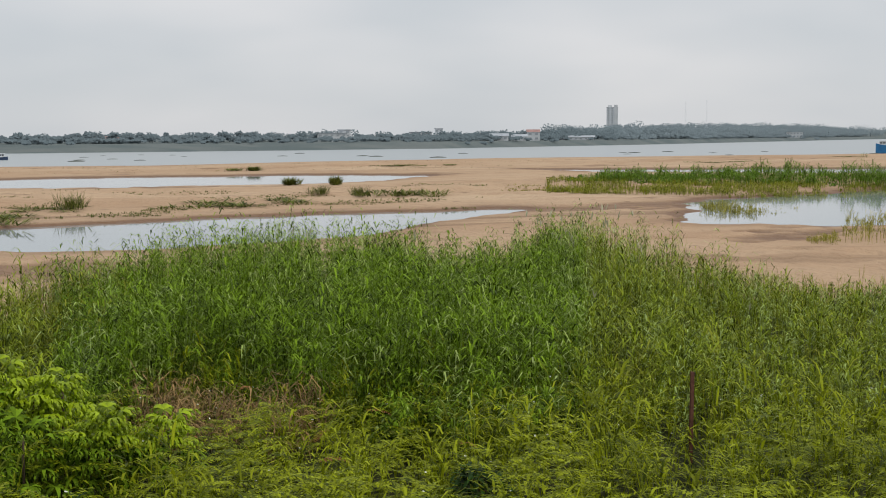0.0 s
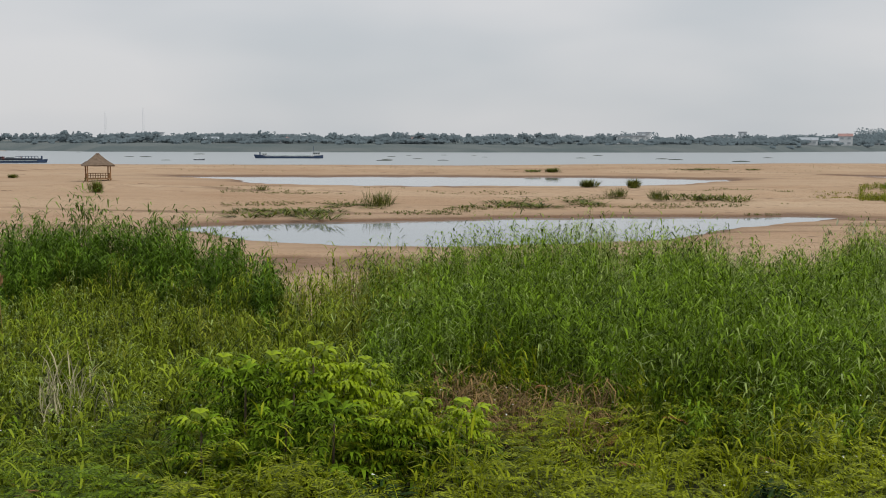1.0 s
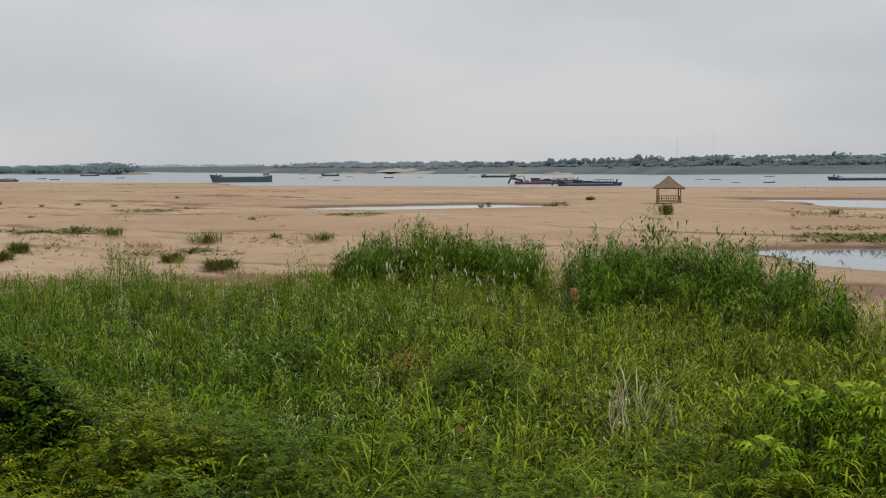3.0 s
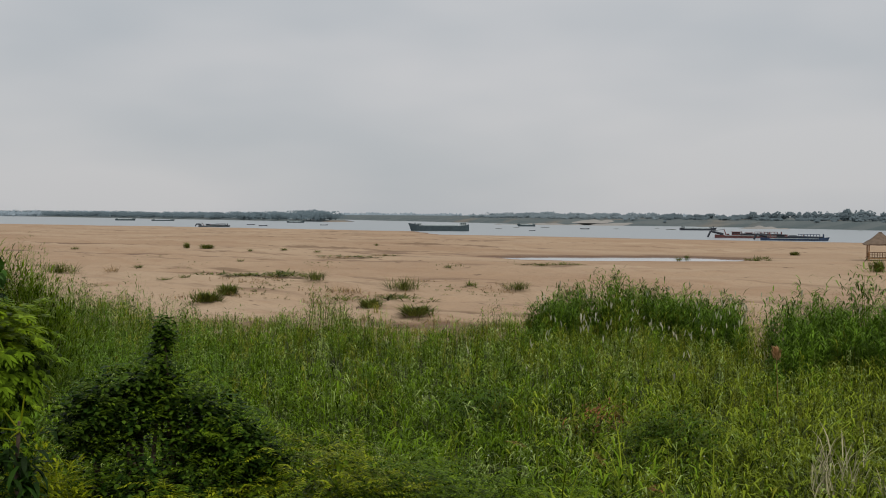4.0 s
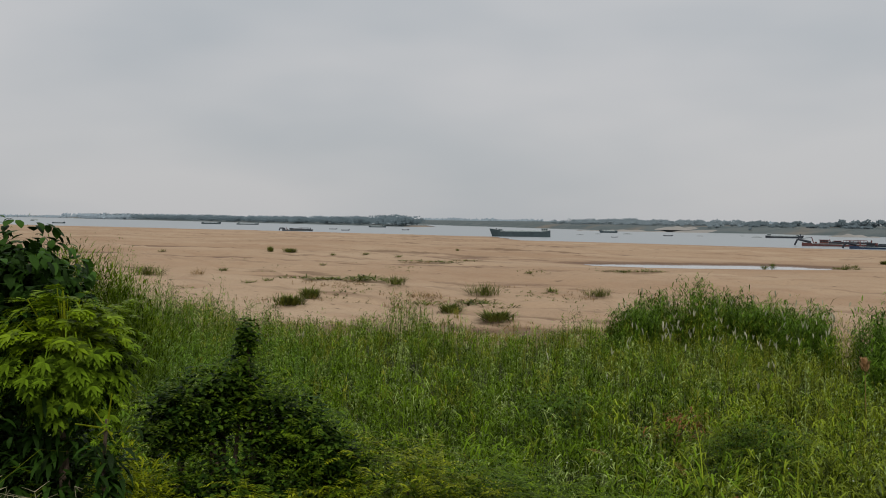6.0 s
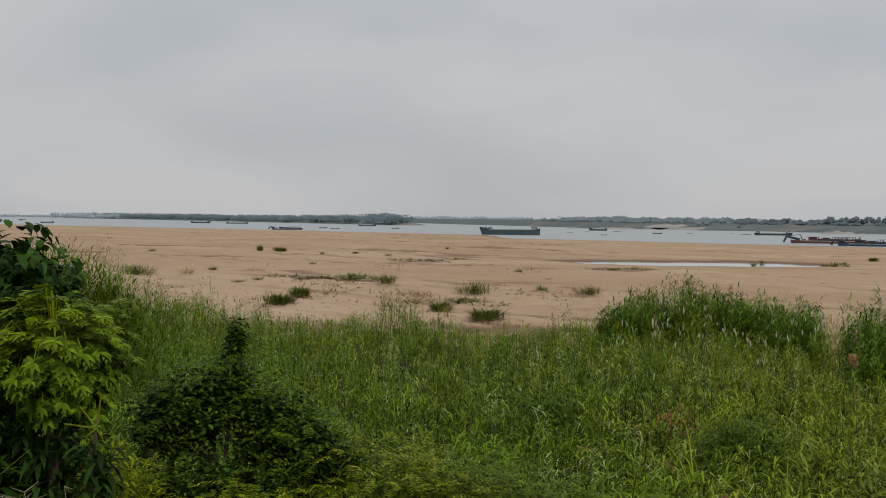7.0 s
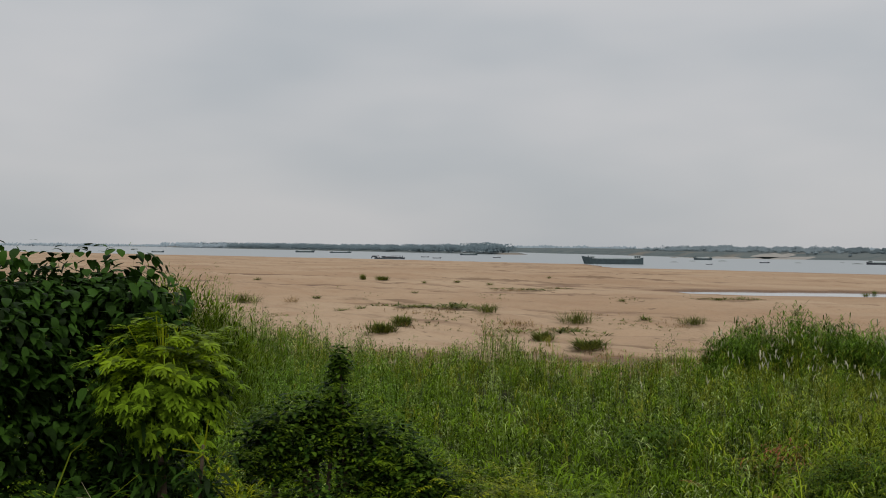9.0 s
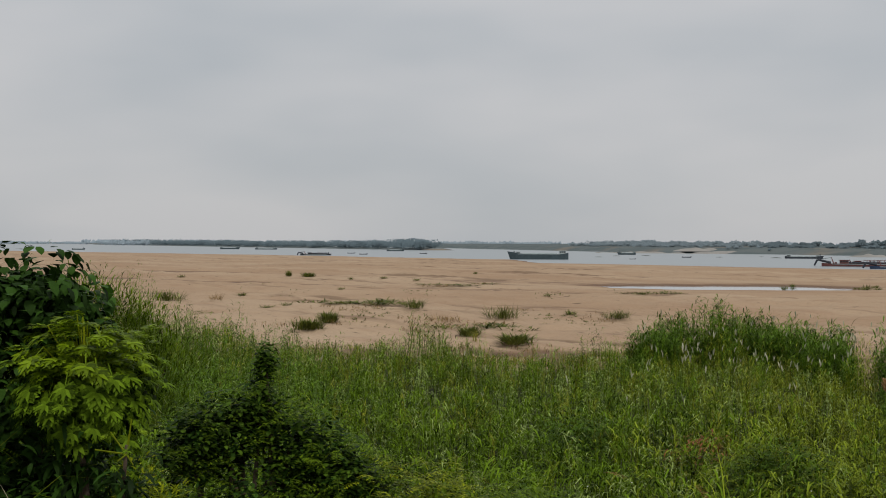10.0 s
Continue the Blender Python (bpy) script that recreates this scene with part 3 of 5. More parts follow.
    x, y = -np.sin(np.radians(a)) * r, np.cos(np.radians(a)) * r
    f = fbm(x, y, 11, 67) + 0.5 * fbm(x, y, 4, 68, 2) + 0.35 * np.clip((r - 30) / 15, -1, 1) - 0.4 * np.clip((a - 24) / 14, 0, 1)
    ok = (f > 0.1) & ~((a < 22) & (r > edge_of(a) - 8.5))
    stand("yellow_green_grass", a, r, np.where(ok, plant_height(a, r) * 1.04, 0), 9, 0.5, 0.03, STRAW, "patches of fine yellow green grass in the meadow", "grass", low=0.3, rise=(0.8, 1.45), clump=1.4)
    a, r = scatter(15, 22, 17, 25, 12)
    stand("dead_stalks", a, r, np.where(np.hypot((a - 18.2) / 2.2, (r - 20.6) / 2.4) < rng.uniform(0.4, 1.2, len(a)), 1.45, 0), 5, 0.5, 0.02, DEAD, "grey straw stalks of dead grass in the meadow", "dry grass", low=0.2, rise=(1.1, 1.5), droop=(0.1, 0.5))
    # yellower grass along the rim
    a, r = scatter(-45, 40, 36, 62, 9)
    rim = edge_of(a)
    x, y = -np.sin(np.radians(a)) * r, np.cos(np.radians(a)) * r
    h = np.where((np.abs(r - rim) < 4) & (fbm(x, y, 9, 61) > -0.1) & ~((a > 9) & (a < 20)) & ~((a > -16) & (a < -2)), 0.9 + 0.3 * fbm(x, y, 4, 62), 0)
    stand("yellow_grass", a, r, h, 5, 0.6, 0.016, YGRASS, "yellow green grass at the edge of the sand", "grass", rise=(1.1, 1.5), droop=(0.1, 0.4))
    # low weeds in the foreground
    a, r = scatter(-46, 74, 4.5, 25, 22)
    x, y = -np.sin(np.radians(a)) * r, np.cos(np.radians(a)) * r
    low = np.interp(a, (-45, -24, -20, -14, -2, 2, 6, 74), (22, 23, 24, 24.5, 23, 20, 16, 16))
    h = np.where(r < low + 1, np.clip(0.80 + 0.38 * fbm(x, y, 2.6, 71) + 0.15 * fbm(x, y, 9, 72), 0.25, 1.5) * np.clip(0.45 + (r - 8) / 8, 0.45, 1.4), 0)
    h *= 1 - 0.65 * np.exp(-((a + 27.4) / 1.6) ** 2 - ((r - 16.5) / 4.0) ** 2)
    h *= 1 - 0.88 * np.exp(-((a + 2.6) / 5.5) ** 2 - ((r - 19.2) / 2.6) ** 2)
    side = a + rng.normal(0, 3.5, len(a)) < 12
    for nm, pick, m, lab in (("low_weeds", side, WEED, "low yellow green weeds covering the bank"), ("green_weeds", ~side, GRASS, "low mid green weeds covering the bank")):
        stand(nm, a[pick], r[pick], h[pick], 7, 0.42, 0.034, m, lab, "weeds", lean=0.4, rise=(0.5, 1.3), droop=(0.3, 0.8), low=0.15)
    # flattened dry reeds before the tall stand
    a, r = scatter(-9, 3, 17.5, 25, 52)
    x, y = -np.sin(np.radians(a)) * r, np.cos(np.radians(a)) * r
    h = np.where(np.hypot((a + 3.0) / 4.6, (r - 20.6 - (a + 3) * 0.25) / 2.0) + 0.4 * fbm(x, y, 2, 81) < 1, 1.15, 0)
    stand("dry_reeds", a, r, h, 6, 0.6, 0.022, DRY, "flattened dry brown reeds at the foot of the stand", "dry reeds", lean=0.9, rise=(-0.3, 1.2), droop=(0.5, 1.0), low=0.1, clump=1.1)
    a, r = scatter(5, 67, 14, 36, 8)
    side = a + rng.normal(0, 5, len(a)) < 29
    for nm, pick, m, lab in (("arching_grass", side, GRASS, "broad arching grass blades over the bank"), ("arching_meadow_grass", ~side, MEADOW, "broad arching grass blades over the meadow")):
        stand(nm, a[pick], r[pick], plant_height(a[pick], r[pick]) * 1.02, 7, 0.62, 0.042, m, lab, "grass", low=0.45, rise=(0.7, 1.3), droop=(0.6, 1.1), segs=3)
    # pale blades over the whole bank, leaf highlights put into their colour
    a, r = scatter(-44, 66, 13, 58, 9)
    h = plant_height(a, r)
    stand("pale_blades", a, r, np.where((h > 0.3) & (((a < 4) | (rng.uniform(0, 1, len(a)) < 0.55)) & ~((a > 8) & (a < 34) & (r > edge_of(a) - 8))), h * 0.98, 0), 4, 0.42, 0.030, GLINT, "pale green blades with highlights in their colour among the grass", "grass", low=0.35, droop=(0.8, 1.4), thin=False)
    plumes("grass_plumes", 20, 33, 43, 53, 120, 0.29, PLUME, "pale feathery seed heads above the grass", 0.45)
    plumes("pale_seed_heads", -25, -19, 40, 47, 40, 0.3, PLUME, "pale seed heads over the reeds", 0.2)
    plumes("scattered_seed_heads", -40, 60, 30, 56, 60, 0.26, PLUME, "scattered pale grass seed heads", 0.15)
    a, r = scatter(-44, 40, 11, 22, 0.5)
    n = len(a)
    x, y = -np.sin(np.radians(a)) * r, np.cos(np.radians(a)) * r
    base = np.stack([x, y, land(x, y) + 0.85 + rng.uniform(-0.15, 0.25, n)], 1)
    sets = [blades(base, rng.uniform(0, 6.28, n), rng.uniform(0, 1.5, n), np.full(n, 0.3), np.full(n, 0.022), np.full(n, 0.024), (0.6, 1, 0.8, 0)) for _ in range(3)]
    tagged(new("weed_flowers", leaf_mesh("weed_flowers", sets, FLOWER)), "small white flower heads among the weeds", "flowers", kind="stuff")


plant_bank()


# ---- tufts and weeds on the sand ----
def tuft_mesh(name, n, height, spread, length, width, material, seed, upright=True):
    g = np.random.default_rng(seed)
    heads = 5
    hx, hy, hk = g.normal(0, spread * 0.5, heads), g.normal(0, spread * 0.5, heads), g.uniform(0.5, 1.1, heads)
    k = g.integers(0, heads, n)
    ang, rad = g.uniform(0, 2 * np.pi, n), spread * 0.6 * np.sqrt(g.uniform(0, 1, n))
    hh = g.uniform(0, 0.5, n) ** 1.3 * height * hk[k]
    base = np.stack([hx[k] + np.cos(ang) * rad, hy[k] + np.sin(ang) * rad, hh], 1)
    rise = g.uniform(0.75, 1.5, n) if upright else g.uniform(0.3, 1.2, n)
    out = np.arctan2(-np.cos(ang), np.sin(ang)) + g.normal(0, 0.8, n)
    ln = length * g.uniform(0.6, 1.2, n) * (0.6 + 0.4 * hk[k])
    return leaf_mesh(name, [blades(base, out, rise, g.uniform(0.05, 0.4, n), ln, width * g.uniform(0.7, 1.3, n))], material)


TUFTS = {
    "round": tuft_mesh("leaves", 460, 1.3, 0.8, 0.95, 0.05, TUFT, 1),
    "tall": tuft_mesh("leaves", 240, 1.0, 0.8, 1.7, 0.035, TUFT, 2),
    "low": tuft_mesh("leaves", 260, 0.35, 1.0, 0.6, 0.05, TUFT, 3, False),
    "small": tuft_mesh("leaves", 70, 0.2, 0.3, 0.6, 0.035, TUFT, 4, False),
    "dry": tuft_mesh("leaves", 90, 0.3, 0.8, 0.8, 0.025, DRY, 5, False),
}
TUFT_SAYS = {
    "round": ("reed_tuft", "dense dark green reed tuft standing on sand"),
    "tall": ("tall_tuft", "tall thin green reed tuft beside the pool"),
    "low": ("weed_patch", "low spreading green weed patch on sand"),
    "small": ("small_tuft", "small dark grass tuft on open sand"),
    "dry": ("dry_tuft", "sparse dry grass tuft on open sand"),
}


def tuft(kind, az, dip, wide=1.0, high=1.0):
    x, y, z = spot(az, dip)
    ob = new(TUFT_SAYS[kind][0], TUFTS[kind])
    ob.matrix_world = pose(x, y, z - 0.03, 0, 0, rng.uniform(0, 360)) @ Matrix.Diagonal((wide, wide, high, 1))
    tagged(ob, TUFT_SAYS[kind][1], "grass tuft", TUFT_SAYS[kind][0] + "s on the sand")


for k, az, dip, w, h in [
    ("round", -7.28, 2.27, 1.35, 1.0), ("round", -9.51, 2.28, 1.2, 1.15), ("round", -5.4, 1.53, 1.6, 0.8), ("low", -4.7, 1.52, 2.2, 1.2), ("tall", 3.14, 3.28, 1.1, 1.0),
    ("round", 16.86, 2.52, 0.75, 1.15), ("round", 20.54, 1.79, 1.0, 0.6), ("small", 22.23, 2.03, 1.6, 1.4), ("small", 26.02, 2.14, 1.5, 1.5), ("small", 21.9, 1.98, 1.2, 1.0),
    ("small", 9.0, 2.45, 1.6, 1.6), ("low", -12.4, 2.78, 2.6, 1.4), ("low", -13.3, 2.85, 2.2, 1.2), ("tall", -8.6, 2.75, 1.0, 0.7), ("tall", -10.6, 2.85, 0.8, 0.8),
    ("low", -4.85, 3.2, 3.0, 0.8), ("low", -6.4, 3.0, 2.4, 0.6), ("low", -3.2, 3.25, 2.4, 0.8), ("low", 8.0, 3.75, 3.0, 1.1), ("low", 6.6, 3.6, 2.4, 0.8), ("low", 9.2, 3.5, 2.0, 0.7),
    ("low", 5.0, 3.3, 2.0, 0.45), ("low", 3.9, 3.2, 1.6, 0.45), ("low", -13.0, 1.35, 2.4, 0.7), ("low", -12.2, 1.35, 2.0, 0.6), ("low", -15.0, 1.32, 2.0, 0.5),
    ("round", 50.3, 1.65, 0.6, 0.9), ("round", 49.3, 1.68, 1.3, 0.7), ("tall", 56.09, 2.85, 1.2, 0.75), ("round", 49.3, 4.3, 1.1, 0.7), ("round", 48.4, 3.95, 1.0, 0.75),
    ("low", 46.9, 3.0, 2.6, 0.8), ("low", 45.8, 3.0, 2.2, 0.7), ("tall", 44.1, 3.25, 0.9, 0.55), ("tall", 39.7, 3.75, 1.0, 0.7), ("round", 38.9, 5.0, 1.3, 0.6),
    ("round", 41.2, 4.6, 1.0, 0.6), ("low", 40.3, 4.2, 2.0, 0.8), ("dry", 42.6, 3.9, 1.4, 1.0), ("low", 41.7, 2.1, 3.0, 0.5), ("dry", 42.9, 2.15, 2.4, 0.8), ("dry", 40.6, 2.02, 2.0, 0.6),
    ("low", 33.0, 2.42, 1.6, 0.6), ("low", 31.6, 2.4, 1.6, 0.6), ("small", 25.6, 2.0, 1.3, 1.3), ("low", 22.3, 2.08, 1.0, 0.9), ("small", 45.6, 1.75, 1.6, 0.9), ("small", 43.9, 1.85, 1.4, 0.8),
    ("small", 47.2, 1.8, 1.2, 0.9), ("small", 55.5, 1.7, 1.4, 1.1), ("small", 36.2, 3.5, 1.5, 0.9), ("tall", 34.0, 3.7, 0.8, 0.5), ("small", 52.6, 2.6, 1.5, 0.8), ("dry", 53.9, 2.8, 1.2, 1.2),
    ("small", 51.3, 3.2, 1.5, 0.6), ("small", 50.4, 3.1, 1.2, 0.8), ("small", 47.7, 2.3, 1.0, 0.7), ("dry", 31.0, 3.9, 1.2, 1.2), ("small", 37.4, 2.6, 1.0, 0.7),
    ("low", -28.0, 1.25, 3.0, 0.5), ("low", -29.5, 1.2, 3.0, 0.5), ("low", -34.2, 0.98, 3.0, 0.5), ("small", 41.0, 1.5, 1.2, 1.0),
]:
    tuft(k, az, dip, w, h)


def marsh():
    """Reeds and yellow grass standing in and beside the pools far off to one side."""
    def sector(a0, a1, d0, d1, per):
        n = per
        a, d = rng.uniform(a0, a1, n), rng.uniform(d0, d1, n)
        return a, 6.2 / np.tan(np.radians(d))
    a, r = sector(-37, -21.0, 2.0, 2.4, 6500)
    stand("marsh_reeds", a, r, np.clip(1.3 + 1.3 * fbm(a * 3, r * 0.2, 5, 91), 0.0, 2.7) * np.clip((-21.0 - a) / 2.2, 0.15, 1), 6, 0.9, 0.07, REED_DARK, "dark green reeds on a marshy sand island", "reeds")
    a, r = sector(-37, -20, 2.3, 2.85, 8500)
    stand("marsh_grass", a, r, np.where(fbm(a * 2, r * 0.3, 7, 92) > -0.35, 0.8, 0), 6, 0.55, 0.06, STRAW, "yellow green marsh grass beside a shallow pool", "grass", low=0.02)
    a, r = sector(-33, -27.4, 3.0, 3.7, 2200)
    k = np.hypot((a + 29.8) / 2.3, (r - 107) / 9)
    stand("pool_grass", a, r, np.where(k < 1, 0.9, 0), 6, 0.6, 0.045, YGRASS, "yellow grass standing in shallow water", "grass", low=0.02, rise=(1.1, 1.5))
    a, r = sector(-37, -34.2, 3.4, 5.4, 420)
    stand("tall_pool_grass", a, r, np.clip(1.1 + 0.5 * fbm(a * 2, r * 0.4, 5, 93), 0, 2), 5, 0.7, 0.035, YGRASS, "tall yellow grass at the rim of a pool", "grass", rise=(1.1, 1.5))
    a, r = sector(-33.9, -32.6, 5.0, 5.5, 260)
    stand("sand_grass", a, r, np.full_like(a, 0.6), 5, 0.6, 0.03, YGRASS, "yellow grass clump on sand by the pool", "grass")
    # creeping weeds on the damp sand round the pools, dry sprigs on the open sand
    for nm, a0, a1, d0, d1, per, gate, hh, m, lab in (
            ("creeping_weeds", -17, 11, 2.45, 3.7, 16000, 0.42, 0.24, TUFT, "low creeping weeds on damp sand between pools"),
            ("shore_weeds", -20, 15, 1.2, 1.6, 3000, 0.35, 0.35, TUFT, "thin weeds along the far sand spit"),
            ("sand_sprigs", 34, 60, 2.2, 5.2, 9000, 0.62, 0.16, TUFT, "small dark sprigs scattered over open sand"),
            ("dry_sprigs", 34, 52, 3.3, 5.4, 4000, 0.5, 0.4, DRY, "dry grass sprigs at the edge of the sand")):
        a, r = sector(a0, a1, d0, d1, per)
        x, y = -np.sin(np.radians(a)) * r, np.cos(np.radians(a)) * r
        ok = (fbm(x * 0.6, y, 13, len(nm)) > gate) & (land(x, y) > 0.06) & (r > edge_of(a))
        stand(nm, a[ok], r[ok], np.full(int(ok.sum()), hh), 4, 0.4, 0.05, m, lab, "weeds", lean=0.6, rise=(0.2, 1.3))
    a, r = sector(33, 57, 3.6, 6.6, 26000)
    x, y = -np.sin(np.radians(a)) * r, np.cos(np.radians(a)) * r
    beyond = r - edge_of(a)
    f = fbm(x * 0.7, y, 9, 96) + 0.5 * fbm(x, y, 3, 97, 2)
    hh = np.where((beyond > -4) & (f > -0.25 + beyond / 13), 0.42 + 0.3 * f, 0)
    pick = fbm(x, y, 5, 98) + rng.normal(0, 0.3, len(a)) > 0
    for nm, ok, m, lab in (("rim_weeds", pick, TUFT, "patchy olive weeds where grass gives way to sand"), ("rim_grass", ~pick, YGRASS, "thin yellowing grass where the sand begins")):
        stand(nm, a[ok], r[ok], hh[ok], 5, 0.42, 0.04, m, lab, "weeds", lean=0.5, rise=(0.4, 1.4), low=0.05, clump=1.6)
    a, r = sector(-22.5, -17.8, 2.5, 2.75, 500)
    stand("bank_weeds", a, r, np.full_like(a, 0.3), 4, 0.4, 0.06, YGRASS, "thin weeds on a low sand bank", "weeds")


marsh()


# ---- pavilion on the sand ----
def pavilion():
    x, y, z = spot(16.75, 1.95)
    top = thing("pavilion", (x, y, z), "open timber pavilion with thatched hip roof on the sand", "pavilion", turn=22)
    w, hip, eave, peak = 1.6, 2.25, 2.3, 3.95
    for sx in (-1, 1):
        for sy in (-1, 1):
            part("post", rod(bmesh.new(), (sx * w, sy * w, -0.3), (sx * w, sy * w, 2.6), 0.10, 0.085, 8), TIMBER, top)
    bm = bmesh.new()
    base = [bm.verts.new((sx * hip, sy * hip, eave)) for sx, sy in ((-1, -1), (1, -1), (1, 1), (-1, 1))]
    mid = [bm.verts.new((sx * 1.15, sy * 1.15, 3.05)) for sx, sy in ((-1, -1), (1, -1), (1, 1), (-1, 1))]
    ridge = [bm.verts.new((-0.18, 0, peak)), bm.verts.new((0.18, 0, peak))]
    inner = [bm.verts.new((sx * (hip - 0.12), sy * (hip - 0.12), eave - 0.14)) for sx, sy in ((-1, -1), (1, -1), (1, 1), (-1, 1))]
    for i in range(4):
        j = (i + 1) % 4
        bm.faces.new((base[i], base[j], mid[j], mid[i]))
        bm.faces.new((inner[j], inner[i], base[i], base[j]))
    bm.faces.new((mid[0], mid[1], ridge[1], ridge[0]))
    bm.faces.new((mid[1], mid[2], ridge[1]))
    bm.faces.new((mid[2], mid[3], ridge[0], ridge[1]))
    bm.faces.new((mid[3], mid[0], ridge[0]))
    bm.faces.new(inner)
    bmesh.ops.subdivide_edges(bm, edges=bm.edges[:], cuts=4, use_grid_fill=True)
    for v in bm.verts:
        v.co += Vector([random.uniform(-0.05, 0.05) for _ in range(3)])
    bmesh.ops.recalc_face_normals(bm, faces=bm.faces[:])
    roof = part("roof", bm, THATCH, top, "grey brown palm thatch roof")
    part("ridge_cap", box(bmesh.new(), 0, 0, peak + 0.0, 0.5, 0.28, 0.14, bevel=0.05), THATCH, roof)
    part("floor_deck", box(bmesh.new(), 0, 0, 0.3, 3.6, 3.6, 0.12, bevel=0.02), TIMBER, top)
    for side in range(4):
        m = Matrix.Rotation(side * math.pi / 2, 4, "Z")
        part("beam", box(bmesh.new(), 0, w, 2.48, 2 * w, 0.12, 0.14, m), TIMBER, top)
        if side == 2:
            continue
        rail = part("railing", box(bmesh.new(), 0, w, 1.05, 2 * w - 0.2, 0.07, 0.09, m), TIMBER, top)
        for i in range(9):
            part("slat", box(bmesh.new(), -w + 0.35 + i * 0.35, w, 0.68, 0.09, 0.04, 0.66, m), TIMBER, rail)
    part("bench", box(bmesh.new(), 0, 1.3, 0.7, 3.0, 0.45, 0.07, bevel=0.01), TIMBER, top)


pavilion()


# ---- boats ----
def hull_bm(length, beam, high, keel=0.8, sheer=0.5):
    """A river hull: pointed raised bow at +x, blunt stern, with a rim that rises to both ends."""
    bm = bmesh.new()
    n, rings = 16, []
    for i in range(n + 1):
        u = i / n
        x = (u - 0.5) * length
        b = beam / 2 * min(1.0, 0.78 + u * 3) * (1 - max(0.0, (u - 0.80) / 0.20) ** 2 * 0.82)
        t = high + sheer * (max(0, u - 0.72) / 0.28) ** 2 + sheer * 0.5 * (max(0, 0.15 - u) / 0.15) ** 2
        ring = [bm.verts.new(p) for p in ((x + (t * 0.35 if i == n else 0), -b, t), (x, -b * 0.97, 0.1), (x - (0.8 if i == n else 0), -b * 0.75, -keel), (x - (0.8 if i == n else 0), b * 0.75, -keel), (x, b * 0.97, 0.1), (x + (t * 0.35 if i == n else 0), b, t))]
        rings.append(ring)
    for p, q in zip(rings[:-1], rings[1:]):
        for k in range(5):
            bm.faces.new((p[k], q[k], q[k + 1], p[k + 1]))
        d = [bm.verts.new((v.co.x, v.co.y * 0.94, v.co.z - 0.35)) for v in (p[0], q[0], q[5], p[5])]
        bm.faces.new(d)
    bm.faces.new(rings[0])
    bm.faces.new(rings[-1][::-1])
    bmesh.ops.remove_doubles(bm, verts=bm.verts[:], dist=0.001)
    bmesh.ops.recalc_face_normals(bm, faces=bm.faces[:])
    return bm


def cabin(top, x, z, lx, ly, h, paint, windows=3):
    c = part("cabin", box(bmesh.new(), x, 0, z + h / 2, lx, ly, h, bevel=0.06), paint, top)
    part("cabin_roof", box(bmesh.new(), x, 0, z + h + 0.08, lx + 0.6, ly + 0.5, 0.16, bevel=0.04), paint, c)
    for i in range(windows):
        for s in (-1, 1):
            part("window", box(bmesh.new(), x + (i - (windows - 1) / 2) * lx / (windows + 0.3), s * (ly / 2 + 0.01), z + h * 0.62, lx / (windows + 1.6), 0.06, h * 0.35), DARKGLASS, c)


def barge(az_l, az_r, dip, label, hull, deck, high=1.8, ends=True, mast=False, turn=0.0, hold=True):
    """A motor barge that spans two bearings, afloat where its waterline dips so far below the horizon."""
    r = EYE / math.tan(radians(dip))
    mid = radians((az_l + az_r) / 2)
    length = 2 * r * math.tan(radians(abs(az_l - az_r)) / 2) * 0.97
    high = high * length / 30
    top = thing("barge", (-math.sin(mid) * r, math.cos(mid) * r, 0), label, "barge", "barges on the river", turn=math.degrees(mid) + turn)
    beam = length * 0.19
    part("hull", hull_bm(length, beam, high, sheer=high * 0.45), hull, top)
    part("rubbing_strake", box(bmesh.new(), 0, 0, high - 0.12, length * 0.72, beam + 0.16, 0.14), deck, top)
    if hold:
        part("hatch_coaming", box(bmesh.new(), -length * 0.02, 0, high + 0.1, length * 0.58, beam * 0.72, 0.6, bevel=0.1), DECK, top)
    if ends:
        cabin(top, -length * 0.40, high, length * 0.11, beam * 0.7, length * 0.05, deck)
        cabin(top, length * 0.36, high, length * 0.07, beam * 0.5, length * 0.03, deck, 2)
    for s in (-1, 1):
        part("bollard", rod(bmesh.new(), (length * 0.43, s * beam * 0.2, high), (length * 0.43, s * beam * 0.2, high + 1.2), 0.2, 0.2, 8), hull, top)
    if mast:
        part("mast", rod(bmesh.new(), (-length * 0.36, 0, high), (-length * 0.36, 0, high + length * 0.14), 0.12, 0.06, 6), hull, top)
    return top, length, beam, high


barge(39.31, 36.32, 0.75, "long empty grey green cargo barge at anchor", HULL_GREEN, DECK, 2.8, turn=180)
barge(33.93, 33.04, 0.50, "small grey green barge moored by the far bank", HULL_GREEN, DECK, 3.2, turn=180)
barge(26.01, 24.23, 0.63, "low dark barge with a pale cargo heap", HULL_DARK, DECK, 1.7)
barge(9.34, 5.91, 0.87, "long blue cargo boat with a cabin at each end", HULL_BLUE, CABIN, 1.15, mast=True, turn=180)
barge(-35.40, -39.0, 0.83, "bright blue river boat with a pale cabin", HULL_BRIGHT, CABIN, 3.3)
barge(53.66, 52.71, 0.31, "distant grey barge on the wide river", HULL_GREEN, DECK, 2.4)
barge(51.97, 50.87, 0.32, "distant low grey barge on the wide river", HULL_GREEN, DECK, 1.5)
barge(45.45, 44.57, 0.38, "distant green barge before the wooded island", HULL_GREEN, DECK, 2.2)
barge(60.6, 60.0, 0.36, "distant pale boat near the sand spit", HULL_GREEN, CABIN, 2.8)


